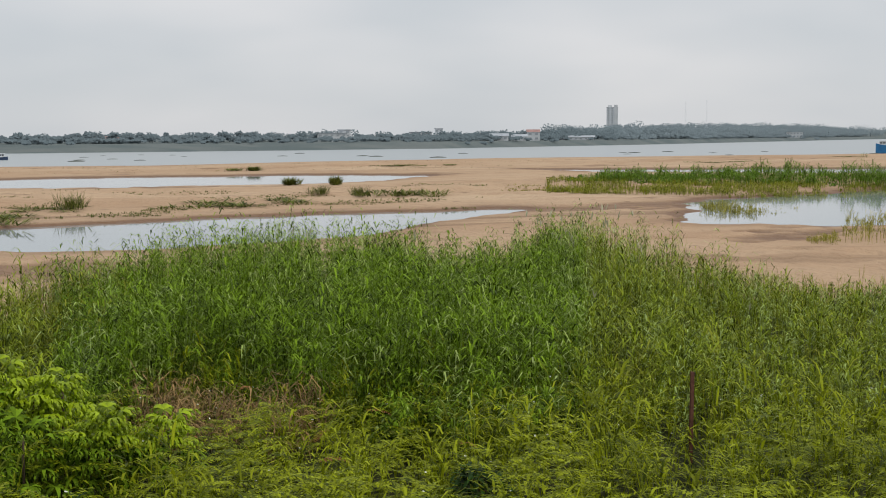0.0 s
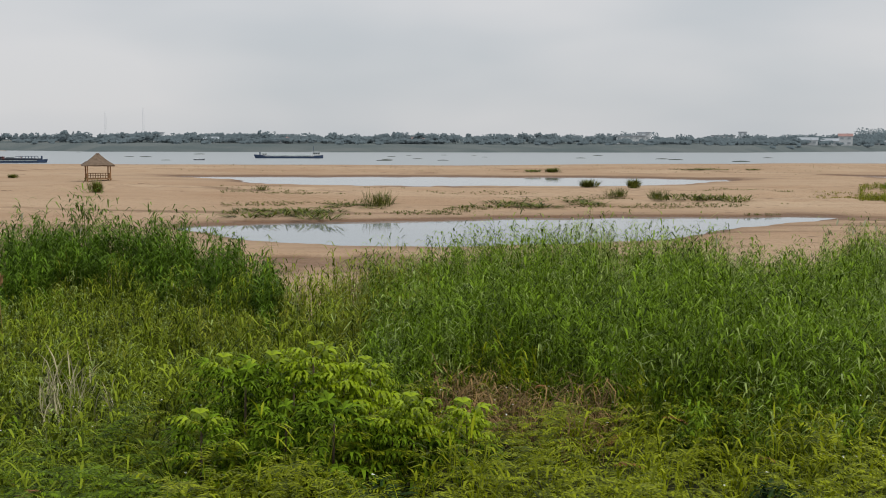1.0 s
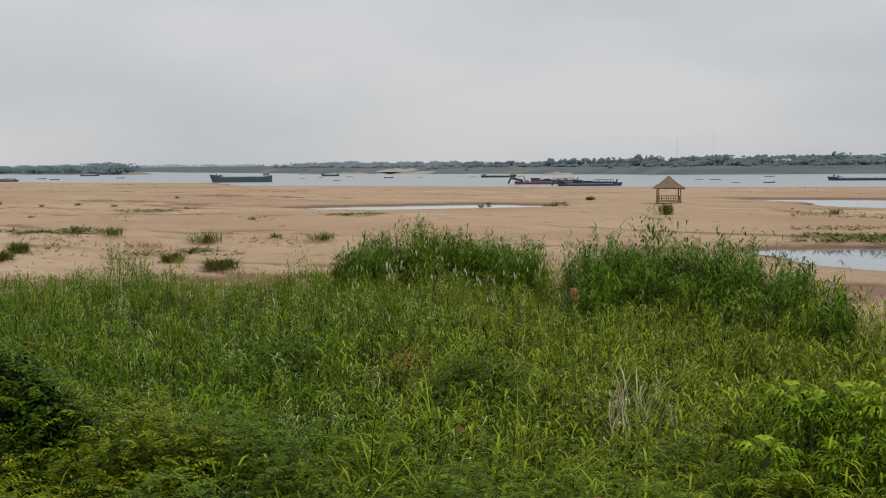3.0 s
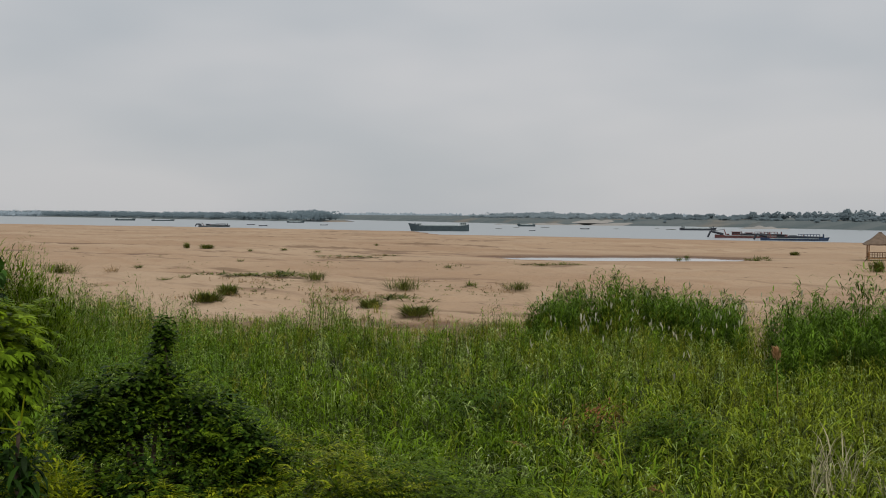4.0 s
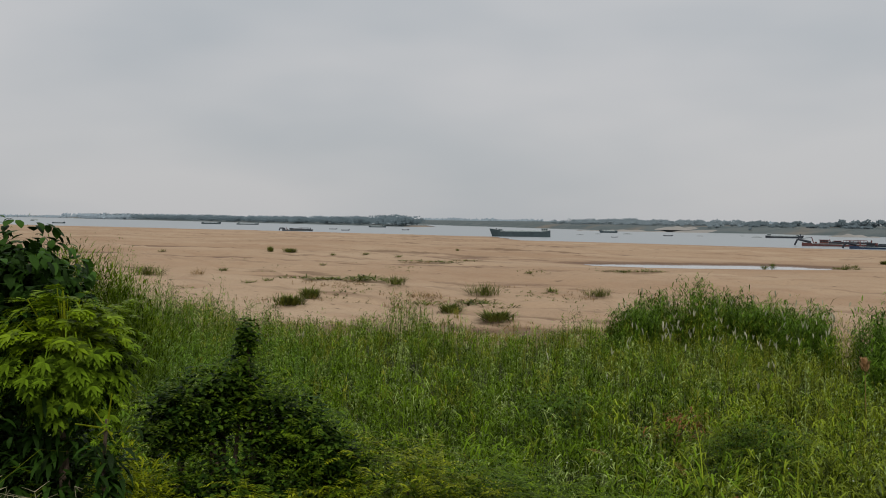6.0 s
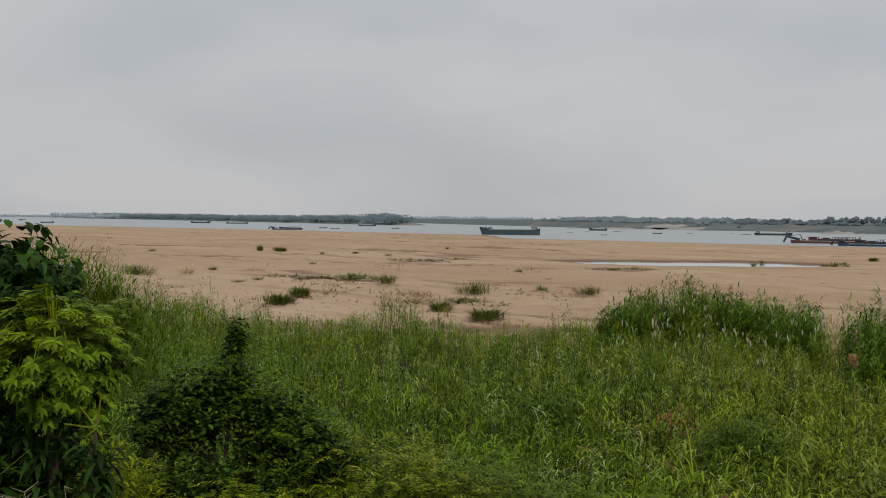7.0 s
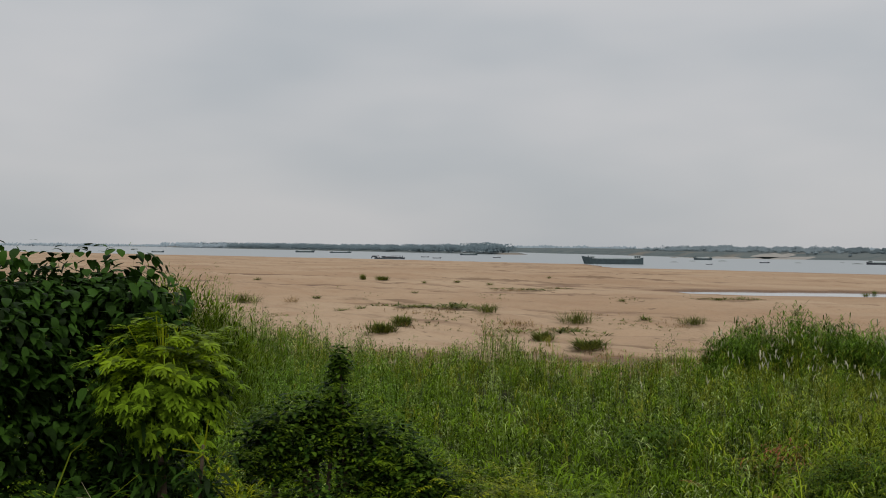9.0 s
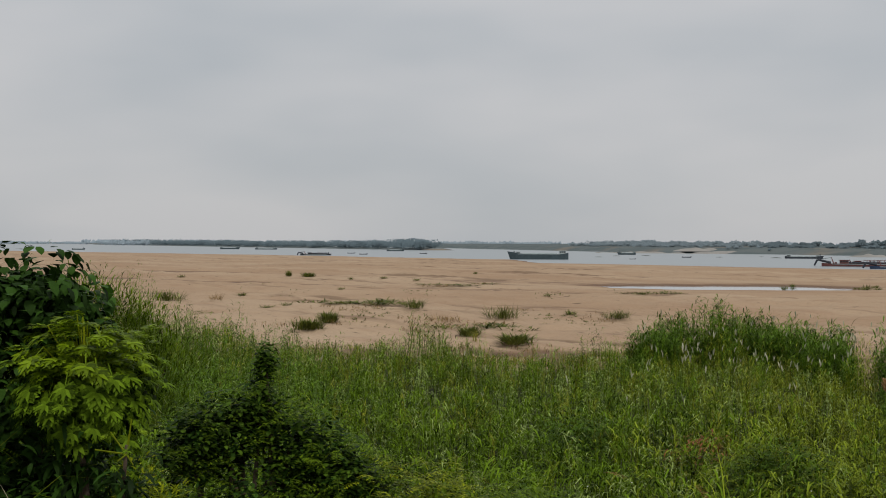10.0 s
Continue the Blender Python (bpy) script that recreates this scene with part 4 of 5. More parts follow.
def dredger(az_l, az_r, dip, hull, deck, label, turn=0.0, machinery=1.0, seed=1):
    """A sand dredger: low hull, wheelhouse, engine boxes, a suction boom and its frames, pipes along the deck."""
    g = np.random.default_rng(seed)
    top, length, beam, high = barge(az_l, az_r, dip, label, hull, DECK, 1.15, ends=False, hold=False, turn=turn)
    cabin(top, -length * 0.20, high, length * 0.12, beam * 0.7, length * 0.045, deck)
    cabin(top, -length * 0.02, high, length * 0.09, beam * 0.6, length * 0.034, REDIRON if seed == 1 else HULL_GREEN, 2)
    for i in range(9):
        x = -0.40 + 0.095 * i + g.uniform(-0.02, 0.02)
        h = length * g.uniform(0.010, 0.030) * machinery
        part("pump_housing", box(bmesh.new(), x * length, beam * g.uniform(-0.28, 0.28), high + h / 2 - 0.2, length * g.uniform(0.02, 0.05), beam * 0.3, h + 0.4, bevel=0.1), (HULL_DARK, REDIRON, HULL_GREEN)[i % 3], top)
    boom = part("suction_boom", rod(bmesh.new(), (-length * 0.40, 0, high + 0.4), (-length * 0.56, 0, high + length * 0.055), 0.4, 0.3, 8), HULL_DARK, top)
    part("boom_end", rod(bmesh.new(), (-length * 0.56, 0, high + length * 0.055), (-length * 0.60, 0, 0.2), 0.3, 0.3, 8), HULL_DARK, boom)
    for x, tall in ((-0.34, 0.085), (-0.10, 0.055), (0.16, 0.05)):
        frame_part = part("gantry", rod(bmesh.new(), (length * x, -beam * 0.3, high), (length * (x - 0.03), 0, high + length * tall), 0.16, 0.12, 6), REDIRON, top)
        part("gantry_leg", rod(bmesh.new(), (length * x, beam * 0.3, high), (length * (x - 0.03), 0, high + length * tall), 0.16, 0.12, 6), REDIRON, frame_part)
    part("boom_cable", rod(bmesh.new(), (-length * 0.37, 0, high + length * 0.085), (-length * 0.56, 0, high + length * 0.055), 0.07, 0.07, 5), HULL_DARK, top)
    for s in (-1, 1):
        part("deck_pipe", rod(bmesh.new(), (-length * 0.1, s * beam * 0.3, high + 0.35), (length * 0.36, s * beam * 0.3, high + 0.2), 0.3, 0.3, 8), HULL_DARK, top)
        for i in range(8):
            x = length * (0.06 + 0.045 * i)
            part("stanchion", rod(bmesh.new(), (x, s * beam * 0.44, high - 0.2), (x, s * beam * 0.44, high + 1.1), 0.07, 0.07, 6), hull, top)
        part("rail", rod(bmesh.new(), (length * 0.06, s * beam * 0.44, high + 1.1), (length * 0.375, s * beam * 0.44, high + 1.1), 0.05, 0.05, 6), hull, top)
    part("bow_house", box(bmesh.new(), length * 0.40, 0, high + length * 0.012, length * 0.07, beam * 0.45, length * 0.03, bevel=0.15), HULL_DARK, top)


dredger(24.35, 20.9, 0.98, REDIRON, REDIRON, "sand dredger with red oxide cabins and pump gear", machinery=1.1, seed=1)
dredger(22.2, 19.0, 1.08, HULL_BLUE, HULL_DARK, "blue hulled sand dredger moored beside another vessel", machinery=0.8, seed=2)
dredger(49.75, 48.2, 0.60, HULL_DARK, HULL_DARK, "small dark dredger working off the sandbank", machinery=1.4, seed=3)


def sampan(az, dip, length, label):
    r = EYE / math.tan(radians(dip))
    m = radians(az)
    top = thing("sampan", (-math.sin(m) * r, math.cos(m) * r, 0), label, "boat", "small boats on the river", turn=az + rng.uniform(-25, 25))
    part("hull", hull_bm(length, length * 0.18, length * 0.08, 0.2, length * 0.05), HULL_DARK, top)
    part("thwart", box(bmesh.new(), -length * 0.1, 0, length * 0.07, length * 0.06, length * 0.16, 0.06), TIMBER, top)
    part("awning", box(bmesh.new(), -length * 0.2, 0, length * 0.16, length * 0.3, length * 0.15, 0.1, bevel=0.02), CABIN, top)


for az, dip, length in ((30.6, 0.62, 5), (43.6, 0.5, 5), (46.6, 0.55, 5), (47.2, 0.5, 5), (12.0, 0.97, 3.5), (33.2, 0.72, 3)):
    sampan(az, dip, length, "small dark open boat on the river")


# rafts of floating water weed
def float_mesh():
    bm = bmesh.new()
    bmesh.ops.create_icosphere(bm, subdivisions=2, radius=1.0)
    for v in bm.verts:
        k = 1 + 0.35 * noise.noise(v.co * 2.3)
        v.co = Vector((v.co.x * 2.0 * k, v.co.y * 0.7 * k, max(-0.1, v.co.z * 0.28 * k)))
    return mesh_of("floating_weed", bm, FLOATWEED)


FLOAT = float_mesh()
for i in range(46):
    az = rng.uniform(-36, 40)
    dip = rng.uniform(0.68, 1.0) if az < 16 else rng.uniform(0.55, 0.7)
    r = EYE / math.tan(radians(dip))
    px, py = -math.sin(radians(az)) * r, math.cos(radians(az)) * r
    if ground_z(px, py) > -0.4 or 4 < az < 11 or 18 < az < 26:
        continue
    ob = new("floating_weed", FLOAT)
    s = rng.uniform(0.5, 1.3)
    ob.matrix_world = pose(px, py, 0.0, 0, 0, az + rng.uniform(-15, 15)) @ Matrix.Diagonal((s * 1.2, s, s, 1))
    tagged(ob, "dark raft of water weed drifting on the river", "floating weed", "floating weed rafts")


# ---- far bank ----
def clumps(p, size, g):
    """Flat ragged leaf clumps, four corners each, turned at random."""
    n = len(p)
    w = g.normal(0, 0.15, (n, 3)) + (0.0, -0.75, 0.6)
    w /= np.linalg.norm(w, axis=1)[:, None]
    u, v = np.cross(w, g.normal(0, 1, (n, 3))), w
    u /= np.linalg.norm(u, axis=1)[:, None]
    v = np.cross(w, u)
    u, v = u * (size * g.uniform(0.5, 1.1, n))[:, None], v * (size * g.uniform(0.35, 0.8, n))[:, None]
    q = np.stack([p - u, p + v * g.uniform(0.6, 1.2, (n, 1)), p + u, p - v * g.uniform(0.6, 1.2, (n, 1))], 1)
    return q.reshape(-1, 3), np.arange(n * 4), np.arange(n) * 4


def tree_cloud(n_leaves, spots, leaf, seed, material, name, label):
    """Many trees far off: each a trunk and a crown of several lobes of ragged leaf clumps."""
    g = np.random.default_rng(seed)
    sets = []
    for x, y, z, h, w in spots:
        lobes = g.integers(3, 7)
        cx = np.stack([g.normal(0, w * 0.26, lobes), g.normal(0, w * 0.26, lobes), g.uniform(0.3, 0.78, lobes) * h], 1)
        k = g.integers(0, lobes, n_leaves)
        d = g.normal(0, 1, (n_leaves, 3))
        d /= np.linalg.norm(d, axis=1)[:, None] + 1e-9
        q = g.uniform(0.3, 1.0, n_leaves) ** 0.4
        p = cx[k] + d * q[:, None] * np.array([w * 0.27, w * 0.27, h * 0.24])
        p[:, 2] = np.maximum(p[:, 2], 0.1)
        sets.append(clumps(p + (x, y, z), np.full(n_leaves, leaf), g))
        sets.append(blades(np.array([[x, y, z - 0.3]]), g.uniform(0, 6.28, 1), np.array([1.55]), np.array([0.0]), np.array([h * 0.7]), np.array([w * 0.06]), (1, 0.8, 0.6, 0)))
    return tagged(new(name, leaf_mesh(name, sets, material)), label, "woods", kind="stuff")


def far_woods():
    g = np.random.default_rng(5)
    fx, fy = [p[0] for p in FAR], [p[1] for p in FAR]
    spots = []
    for row, (back, hh, n) in enumerate(((24, 2.2, 110), (60, 3.8, 900), (100, 5.4, 750))):
        for _ in range(n):
            x = g.uniform(-760, 1300) if row else g.uniform(-500, 1100)
            y = np.interp(x, fx, fy) + back + g.uniform(-14, 18)
            k = 1 + 0.28 * float(fbm(np.array([x]), np.array([y]), 160, 51)[0])
            h = hh * k * g.uniform(0.7, 1.25)
            if x < -230:
                h *= 0.6
                if row < 2 and g.uniform() < 0.5:
                    continue
            spots.append((x, y, ground_z(x, y), h * np.clip(np.hypot(x, y) / 800, 0.9, 2.2), h * g.uniform(1.6, 2.6) * np.clip(np.hypot(x, y) / 800, 0.9, 2.2)))
    for _ in range(190):
        x = g.uniform(1000, 2300)
        y = np.interp(x, fx, fy) + g.uniform(30, 160)
        h = g.uniform(9, 19)
        spots.append((x, y, ground_z(x, y), h, h * 2.4))
    for _ in range(420):
        x = g.uniform(420, 1350)
        y = np.interp(x, fx, fy) + g.uniform(50, 230)
        h = g.uniform(8, 14) * (1 + 0.25 * float(fbm(np.array([x]), np.array([y]), 120, 52)[0]))
        spots.append((x, y, ground_z(x, y), h, h * 2.0))
    # stands of taller trees
    for az, width, n, h0 in ((9.0, 2.4, 26, 7.0), (3.5, 2.2, 16, 6.6), (0.5, 1.6, 12, 6.6), (18.5, 2.4, 22, 6.8), (14.5, 2.0, 14, 6.4), (-4.5, 2.0, 10, 6.6), (-19.5, 2.2, 16, 8), (21.6, 1.6, 14, 6), (-26, 2.0, 16, 13)):
        for _ in range(n):
            a = radians(az + g.normal(0, width * 0.5))
            for reach in np.arange(560, 1700, 6.0):
                x, y = -math.sin(a) * reach, math.cos(a) * reach
                if y > np.interp(x, fx, fy) + 70:
                    break
            h = h0 * g.uniform(0.75, 1.15)
            spots.append((x, y, ground_z(x, y), h, h * g.uniform(0.7, 1.1)))
    left = [q for q in spots if q[0] < -0.51 * q[1]]
    far = [q for q in spots if q[0] > 430]
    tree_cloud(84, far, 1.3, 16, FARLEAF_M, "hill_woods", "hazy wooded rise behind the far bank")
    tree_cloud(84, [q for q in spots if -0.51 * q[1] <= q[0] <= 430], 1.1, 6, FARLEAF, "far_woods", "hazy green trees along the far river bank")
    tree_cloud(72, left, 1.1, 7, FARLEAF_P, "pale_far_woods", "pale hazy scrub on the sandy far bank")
    spots = []
    for _ in range(330):
        u = g.uniform(0, 1) ** 1.3
        x, y = -800 - 2120 * u, 850 + 900 * u + g.uniform(-16, 16)
        h = (8 + 6 * u) * g.uniform(0.7, 1.15) * (1.25 if u < 0.05 else 1)
        spots.append((x, y, 1.0, h, h * 2.2))
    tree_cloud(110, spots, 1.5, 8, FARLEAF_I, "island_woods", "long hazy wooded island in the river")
    spots = []
    for _ in range(260):
        az = g.uniform(22, 74)
        r = g.uniform(2600, 3000) if az < 60 else g.uniform(3600, 4200)
        x, y = -math.sin(radians(az)) * r, math.cos(radians(az)) * r
        spots.append((x, y, 0.5, (12 if az < 60 else 9) * g.uniform(0.6, 1.1), 70))
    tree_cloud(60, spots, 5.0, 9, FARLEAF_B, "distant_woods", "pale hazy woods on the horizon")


far_woods()


def sand_heap(az, r, wide, high, label):
    """A long pale heap of dredged sand with an uneven crest."""
    m = radians(az)
    x, y = -math.sin(m) * r, math.cos(m) * r
    bm = bmesh.new()
    bmesh.ops.create_grid(bm, x_segments=36, y_segments=10, size=1.0)
    for v in bm.verts:
        u, w = v.co.x, v.co.y
        k = max(0.0, 1 - u * u) ** 0.6 * max(0.0, 1 - abs(w)) * (0.75 + 0.35 * noise.noise(Vector((u * 3.1 + az, w * 1.5, 0))))
        v.co = Vector((u * wide / 2, w * high * 2.2, high * k - 0.3))
    ob = new("sand_heap", mesh_of("sand_heap", bm, HEAP, True))
    ob.matrix_world = pose(x, y, ground_z(x, y), 0, 0, az)
    tagged(ob, label, "sand heap", "sand heaps on the far bank")


for az, r, wide, high in ((32.3, 880, 62, 3.2), (30.0, 905, 40, 3.6), (28.8, 870, 52, 3.4), (33.6, 900, 36, 2.6), (22.0, 690, 34, 3.4), (34.8, 900, 30, 2.0)):
    sand_heap(az, r, wide, high, "pale heap of dredged sand on the far bank")


def house(az, r, w, d, h, wall, roof, label, storeys=1, gable=True, turn=0.0, name="house"):
    m = radians(az)
    x, y = -math.sin(m) * r, math.cos(m) * r
    z = ground_z(x, y)
    top = thing(name, (x, y, z), label, "house" if name == "house" else "building", turn=az + turn)
    hh = h * storeys
    part("wall", box(bmesh.new(), 0, 0, hh / 2 - 0.4, w, d, hh + 0.8), wall, top)
    if gable:
        bm = bmesh.new()
        a = [bm.verts.new(p) for p in ((-w * .54, -d * .56, hh), (w * .54, -d * .56, hh), (w * .54, d * .56, hh), (-w * .54, d * .56, hh), (-w * .54, 0, hh + h * 0.6), (w * .54, 0, hh + h * 0.6))]
        for f in ((0, 1, 5, 4), (2, 3, 4, 5), (0, 4, 3), (1, 2, 5), (3, 2, 1, 0)):
            bm.faces.new([a[i] for i in f])
        part("roof", bm, roof, top)
    else:
        part("roof", box(bmesh.new(), 0, 0, hh + 0.25, w + 0.8, d + 0.8, 0.5), roof, top)
    n = max(2, int(w / 4))
    pane = None
    for s in range(storeys):
        for i in range(n):
            if pane is None:
                ob = part("window", box(bmesh.new(), 0, 0, 0, w / n * 0.45, 0.3, h * 0.4), FARGLASS, top)
                pane = ob.data
            else:
                ob = part("window", pane, None, top)
            ob.location = ((i - (n - 1) / 2) * w / n, -d / 2 - 0.02, h * (s + 0.55))
    return top


def tower():
    top = house(-23.17, 1500, 14.5, 12, 3.05, WALL_HAZY, WALL, "pale grey tall apartment tower above the trees", 11, False, name="tower")
    for s in range(1, 11):
        part("floor_band", box(bmesh.new(), 0, -6.1, s * 3.05, 14.9, 0.5, 0.7), WALL, top)
    part("stair_core", box(bmesh.new(), 4.5, -0.2, 18.1, 4.5, 13, 37.4), WALL, top)
    part("roof_house", box(bmesh.new(), -3, 0, 35.2, 5, 5, 2.6), WALL, top)


tower()
for az, r, w, d, h, wall, roof, st, gab, label in (
    (-9.3, 800, 20, 10, 2.6, WALL, ROOF_GREY, 2, False, "long pale two storey building among trees"), (-9.9, 810, 9, 10, 2.5, WALL, ROOF_GREY, 3, False, "pale three storey building among trees"),
    (-13.7, 870, 17, 10, 2.8, WALL, ROOF_GREY, 2, False, "pale flat roofed building among trees"), (-14.6, 880, 6, 6, 2.8, WALL_HAZY, ROOF_GREY, 3, False, "narrow grey block among trees"),
    (-17.6, 880, 14, 8, 3.5, WALL, ROOF_GREY, 1, True, "white house with grey tin roof"), (-18.6, 890, 12, 8, 3.2, WALL, ROOF_GREY, 1, True, "low white house with tin roof"),
    (1.4, 740, 17, 9, 2.6, WALL, ROOF_RED, 1, True, "pale house with faded red roof"), (8.0, 730, 9, 7, 2.4, WALL, ROOF_RED, 1, True, "small house with faded red roof"),
    (11.4, 725, 9, 7, 2.4, WALL, ROOF_GREY, 1, True, "small white house by the far bank"), (-21.4, 980, 30, 8, 2.4, WALL, ROOF_GREY, 1, True, "long low pale shed"),
    (-31.8, 1700, 22, 10, 4.0, WALL, ROOF_GREY, 2, False, "pale building on a hill above the trees"), (-28.0, 1400, 14, 8, 3.0, WALL, ROOF_GREY, 1, True, "pale house among trees"),
    (13.9, 770, 7, 7, 2.8, WALL_HAZY, ROOF_GREY, 2, False, "grey block above the far trees"), (-19.3, 900, 10, 8, 3.4, WALL, ROOF_RED, 2, True, "two storey house with red roof")):
    house(az, r, w, d, h, wall, roof, label, st, gab)


def lattice_mast(az, r, h):
    m = radians(az)
    x, y = -math.sin(m) * r, math.cos(m) * r
    top = thing("radio_mast", (x, y, ground_z(x, y)), "thin lattice radio mast above the far trees", "mast")
    for k in range(3):
        a = k * 2.094
        part("leg", rod(bmesh.new(), (math.cos(a) * 1.4, math.sin(a) * 1.4, -0.5), (math.cos(a) * 0.4, math.sin(a) * 0.4, h), 0.07, 0.05, 5), WALL_HAZY, top)
    for i in range(8):
        z = h * (i + 0.5) / 8
        part("brace", box(bmesh.new(), 0, 0, z, 1.6 - 1.2 * z / h, 1.6 - 1.2 * z / h, 0.1), WALL_HAZY, top)


lattice_mast(16.35, 800, 20)
lattice_mast(14.6, 900, 24)
lattice_mast(-26.7, 1400, 42)
lattice_mast(-27.7, 1450, 44)


# ---- stake ----
def stake():
    x, y = -math.sin(radians(-27.42)) * 18.5, math.cos(radians(-27.42)) * 18.5
    top_z = EYE - 18.5 * math.tan(radians(11.42))
    bm = bmesh.new()
    box(bm, 0, 0, 0, 0.075, 0.018, 1.0)
    box(bm, 0.028, 0.03, 0, 0.018, 0.075, 1.0)
    for v in bm.verts:
        v.co.z = (v.co.z + 0.5) * (top_z - ground_z(x, y) + 0.3)
    ob = new("iron_stake", mesh_of("iron_stake", bm, RUST))
    ob.matrix_world = pose(x, y, ground_z(x, y) - 0.3, 1.5, -1, 20)
    tagged(ob, "rusty angle iron stake standing in the weeds", "stake")


stake()


# ---- shrubs and trees in the foreground ----
def polar(az, r, dip=None):
    x, y = -math.sin(radians(az)) * r, math.cos(radians(az)) * r
    return x, y, (ground_z(x, y) if dip is None else EYE - r * math.tan(radians(dip)))


def palmate(name, lobes, length, width, material, droop, seed, petiole=0.35):
    """One hand-shaped leaf: a stalk along +y and lobes that spread from its end."""
    g = np.random.default_rng(seed)
    n = lobes
    ang = np.linspace(-2.3, 2.3, n) + g.normal(0, 0.06, n)
    ln = length * (1 - 0.35 * np.abs(ang) / 2.3) * g.uniform(0.9, 1.1, n)
    base = np.tile(np.array([[0.0, petiole, 0.0]]), (n, 1))
    sets = [blades(base, ang, g.uniform(0.0, 0.3, n), np.full(n, droop), ln, np.full(n, width), (0.35, 1.0, 0.7, 0))]
    # side fingers on the larger lobes
    for k in (0.45, 0.7):
        for s in (-0.7, 0.7):
            b = base + np.stack([-np.sin(ang), np.cos(ang), np.zeros(n)], 1) * (ln * k)[:, None]
            b[:, 2] -= droop * k * k * ln * 0.8
            sets.append(blades(b, ang + s, np.full(n, -droop * k), np.full(n, droop), ln * 0.38, np.full(n, width * 0.55), (0.6, 1.0, 0.6, 0)))
    if petiole:
        sets.append(blades(np.zeros((1, 3)), np.zeros(1), np.zeros(1), np.zeros(1), np.array([petiole]), np.array([0.018]), (1, 1, 1, 0.5)))
    return leaf_mesh(name, sets, material)


PAPAYA_LEAF = palmate("leaf", 9, 0.30, 0.085, PAPAYA, 0.14, 1)
PAPAYA_OLD = palmate("leaf", 9, 0.32, 0.09, MEADOW, 0.2, 2)
CASSAVA_TOP = palmate("leaf", 8, 0.30, 0.065, LIME, 0.85, 3, 0.16)
CASSAVA_LEAF = palmate("leaf", 7, 0.27, 0.062, MEADOW, 0.6, 4, 0.22)


def set_leaf(mesh, parent, at, yaw, tip, size):
    """A leaf at a place, turned by yaw, its tip raised by tip degrees."""
    ob = part("leaf", mesh, None, parent)
    ob.matrix_basis = pose(at[0], at[1], at[2], 0, 0, yaw) @ pose(0, 0, 0, tip, 0, 0) @ Matrix.Diagonal((size, size, size, 1))
    return ob


def papaya_tree(az, r, dip, crown, leaves, label, seed):
    g = np.random.default_rng(seed)
    x, y, z = polar(az, r)
    high = EYE - r * math.tan(radians(dip)) - z - crown * 0.5
    top = thing("papaya_tree", (x, y, z), label, "tree")
    bm = bmesh.new()
    px = 0.0
    for k in range(5):
        nx = 0.05 * math.sin(k * 1.7)
        rod(bm, (px, 0, high * k / 5 - (0.2 if k == 0 else 0)), (nx, 0, high * (k + 1) / 5 + 0.02), (0.085 - 0.008 * k) * min(1, crown), (0.08 - 0.008 * k) * min(1, crown), 9)
        px = nx
    part("trunk", bm, BARK, top)
    for i in range(leaves):
        u = (i + 0.5) / leaves
        e = 85 - 150 * u
        yaw = i * 137.5 + g.uniform(-15, 15)
        rad = crown * g.uniform(0.35, 1.0)
        m = PAPAYA_LEAF if u < 0.42 else PAPAYA_OLD
        d = Vector((-math.sin(radians(yaw)) * math.cos(radians(e)), math.cos(radians(yaw)) * math.cos(radians(e)), 0.95 * math.sin(radians(e))))
        p = Vector((px, 0, high)) + Vector((d.x, d.y, d.z * 0.95)) * rad * 0.86
        set_leaf(m, top, p, yaw, -(90 - e) * 0.5 + g.uniform(-24, 24), g.uniform(0.45, 0.72) * crown / 0.95)
        if i % 3 == 0:
            part("stalk", rod(bmesh.new(), (px, 0, high - crown * 0.2), p, 0.012, 0.008, 5), WEED, top)
    # spent leaves hanging along the trunk, the crown's shade in their dark colour
    n = int(620 * crown)
    b = np.stack([g.normal(0, 0.34 * crown, n), g.normal(0, 0.3 * crown, n), g.uniform(high * 0.2, high * 0.9, n)], 1)
    part("hanging_leaves", leaf_mesh("hanging_leaves", [blades(b, g.uniform(0, 6.28, n), g.uniform(-1.0, 0.3, n), np.full(n, 0.4), g.uniform(0.15, 0.4, n), np.full(n, 0.07))], DARKLEAF), None, top, "withered hanging leaves with the crown's shade in their dark colour")


papaya_tree(60.0, 15, 4.4, 1.0, 330, "papaya tree with bright lime green crown", 11)
papaya_tree(58.1, 13.5, 8.9, 0.42, 16, "slim young papaya with thin pale leaves", 12)


def cassava(az, r, dip, spread, bright, label, seed, heads=1):
    g = np.random.default_rng(seed)
    x, y, z = polar(az, r)
    high = EYE - r * math.tan(radians(dip)) - z - 0.12
    top = thing("cassava_shrub", (x, y, z), label, "shrub", "cassava shrubs on the bank")
    bm = bmesh.new()
    rod(bm, (0, 0, -0.1), (0.03, 0, high), 0.025, 0.015, 7)
    part("stem", bm, BARK, top)
    n = 34
    for i in range(n):
        u = i / n
        yaw = i * 137.5 + g.uniform(-20, 20)
        mesh = CASSAVA_TOP if u < bright else CASSAVA_LEAF
        tip = 35 - 60 * u
        d = spread * (0.15 + 0.85 * u) * 0.6
        set_leaf(mesh, top, (-math.sin(radians(yaw)) * d, math.cos(radians(yaw)) * d, high - u * min(1.1, high * 0.6) + 0.05), yaw, tip, g.uniform(0.75, 1.1) * (0.8 + 0.4 * spread))


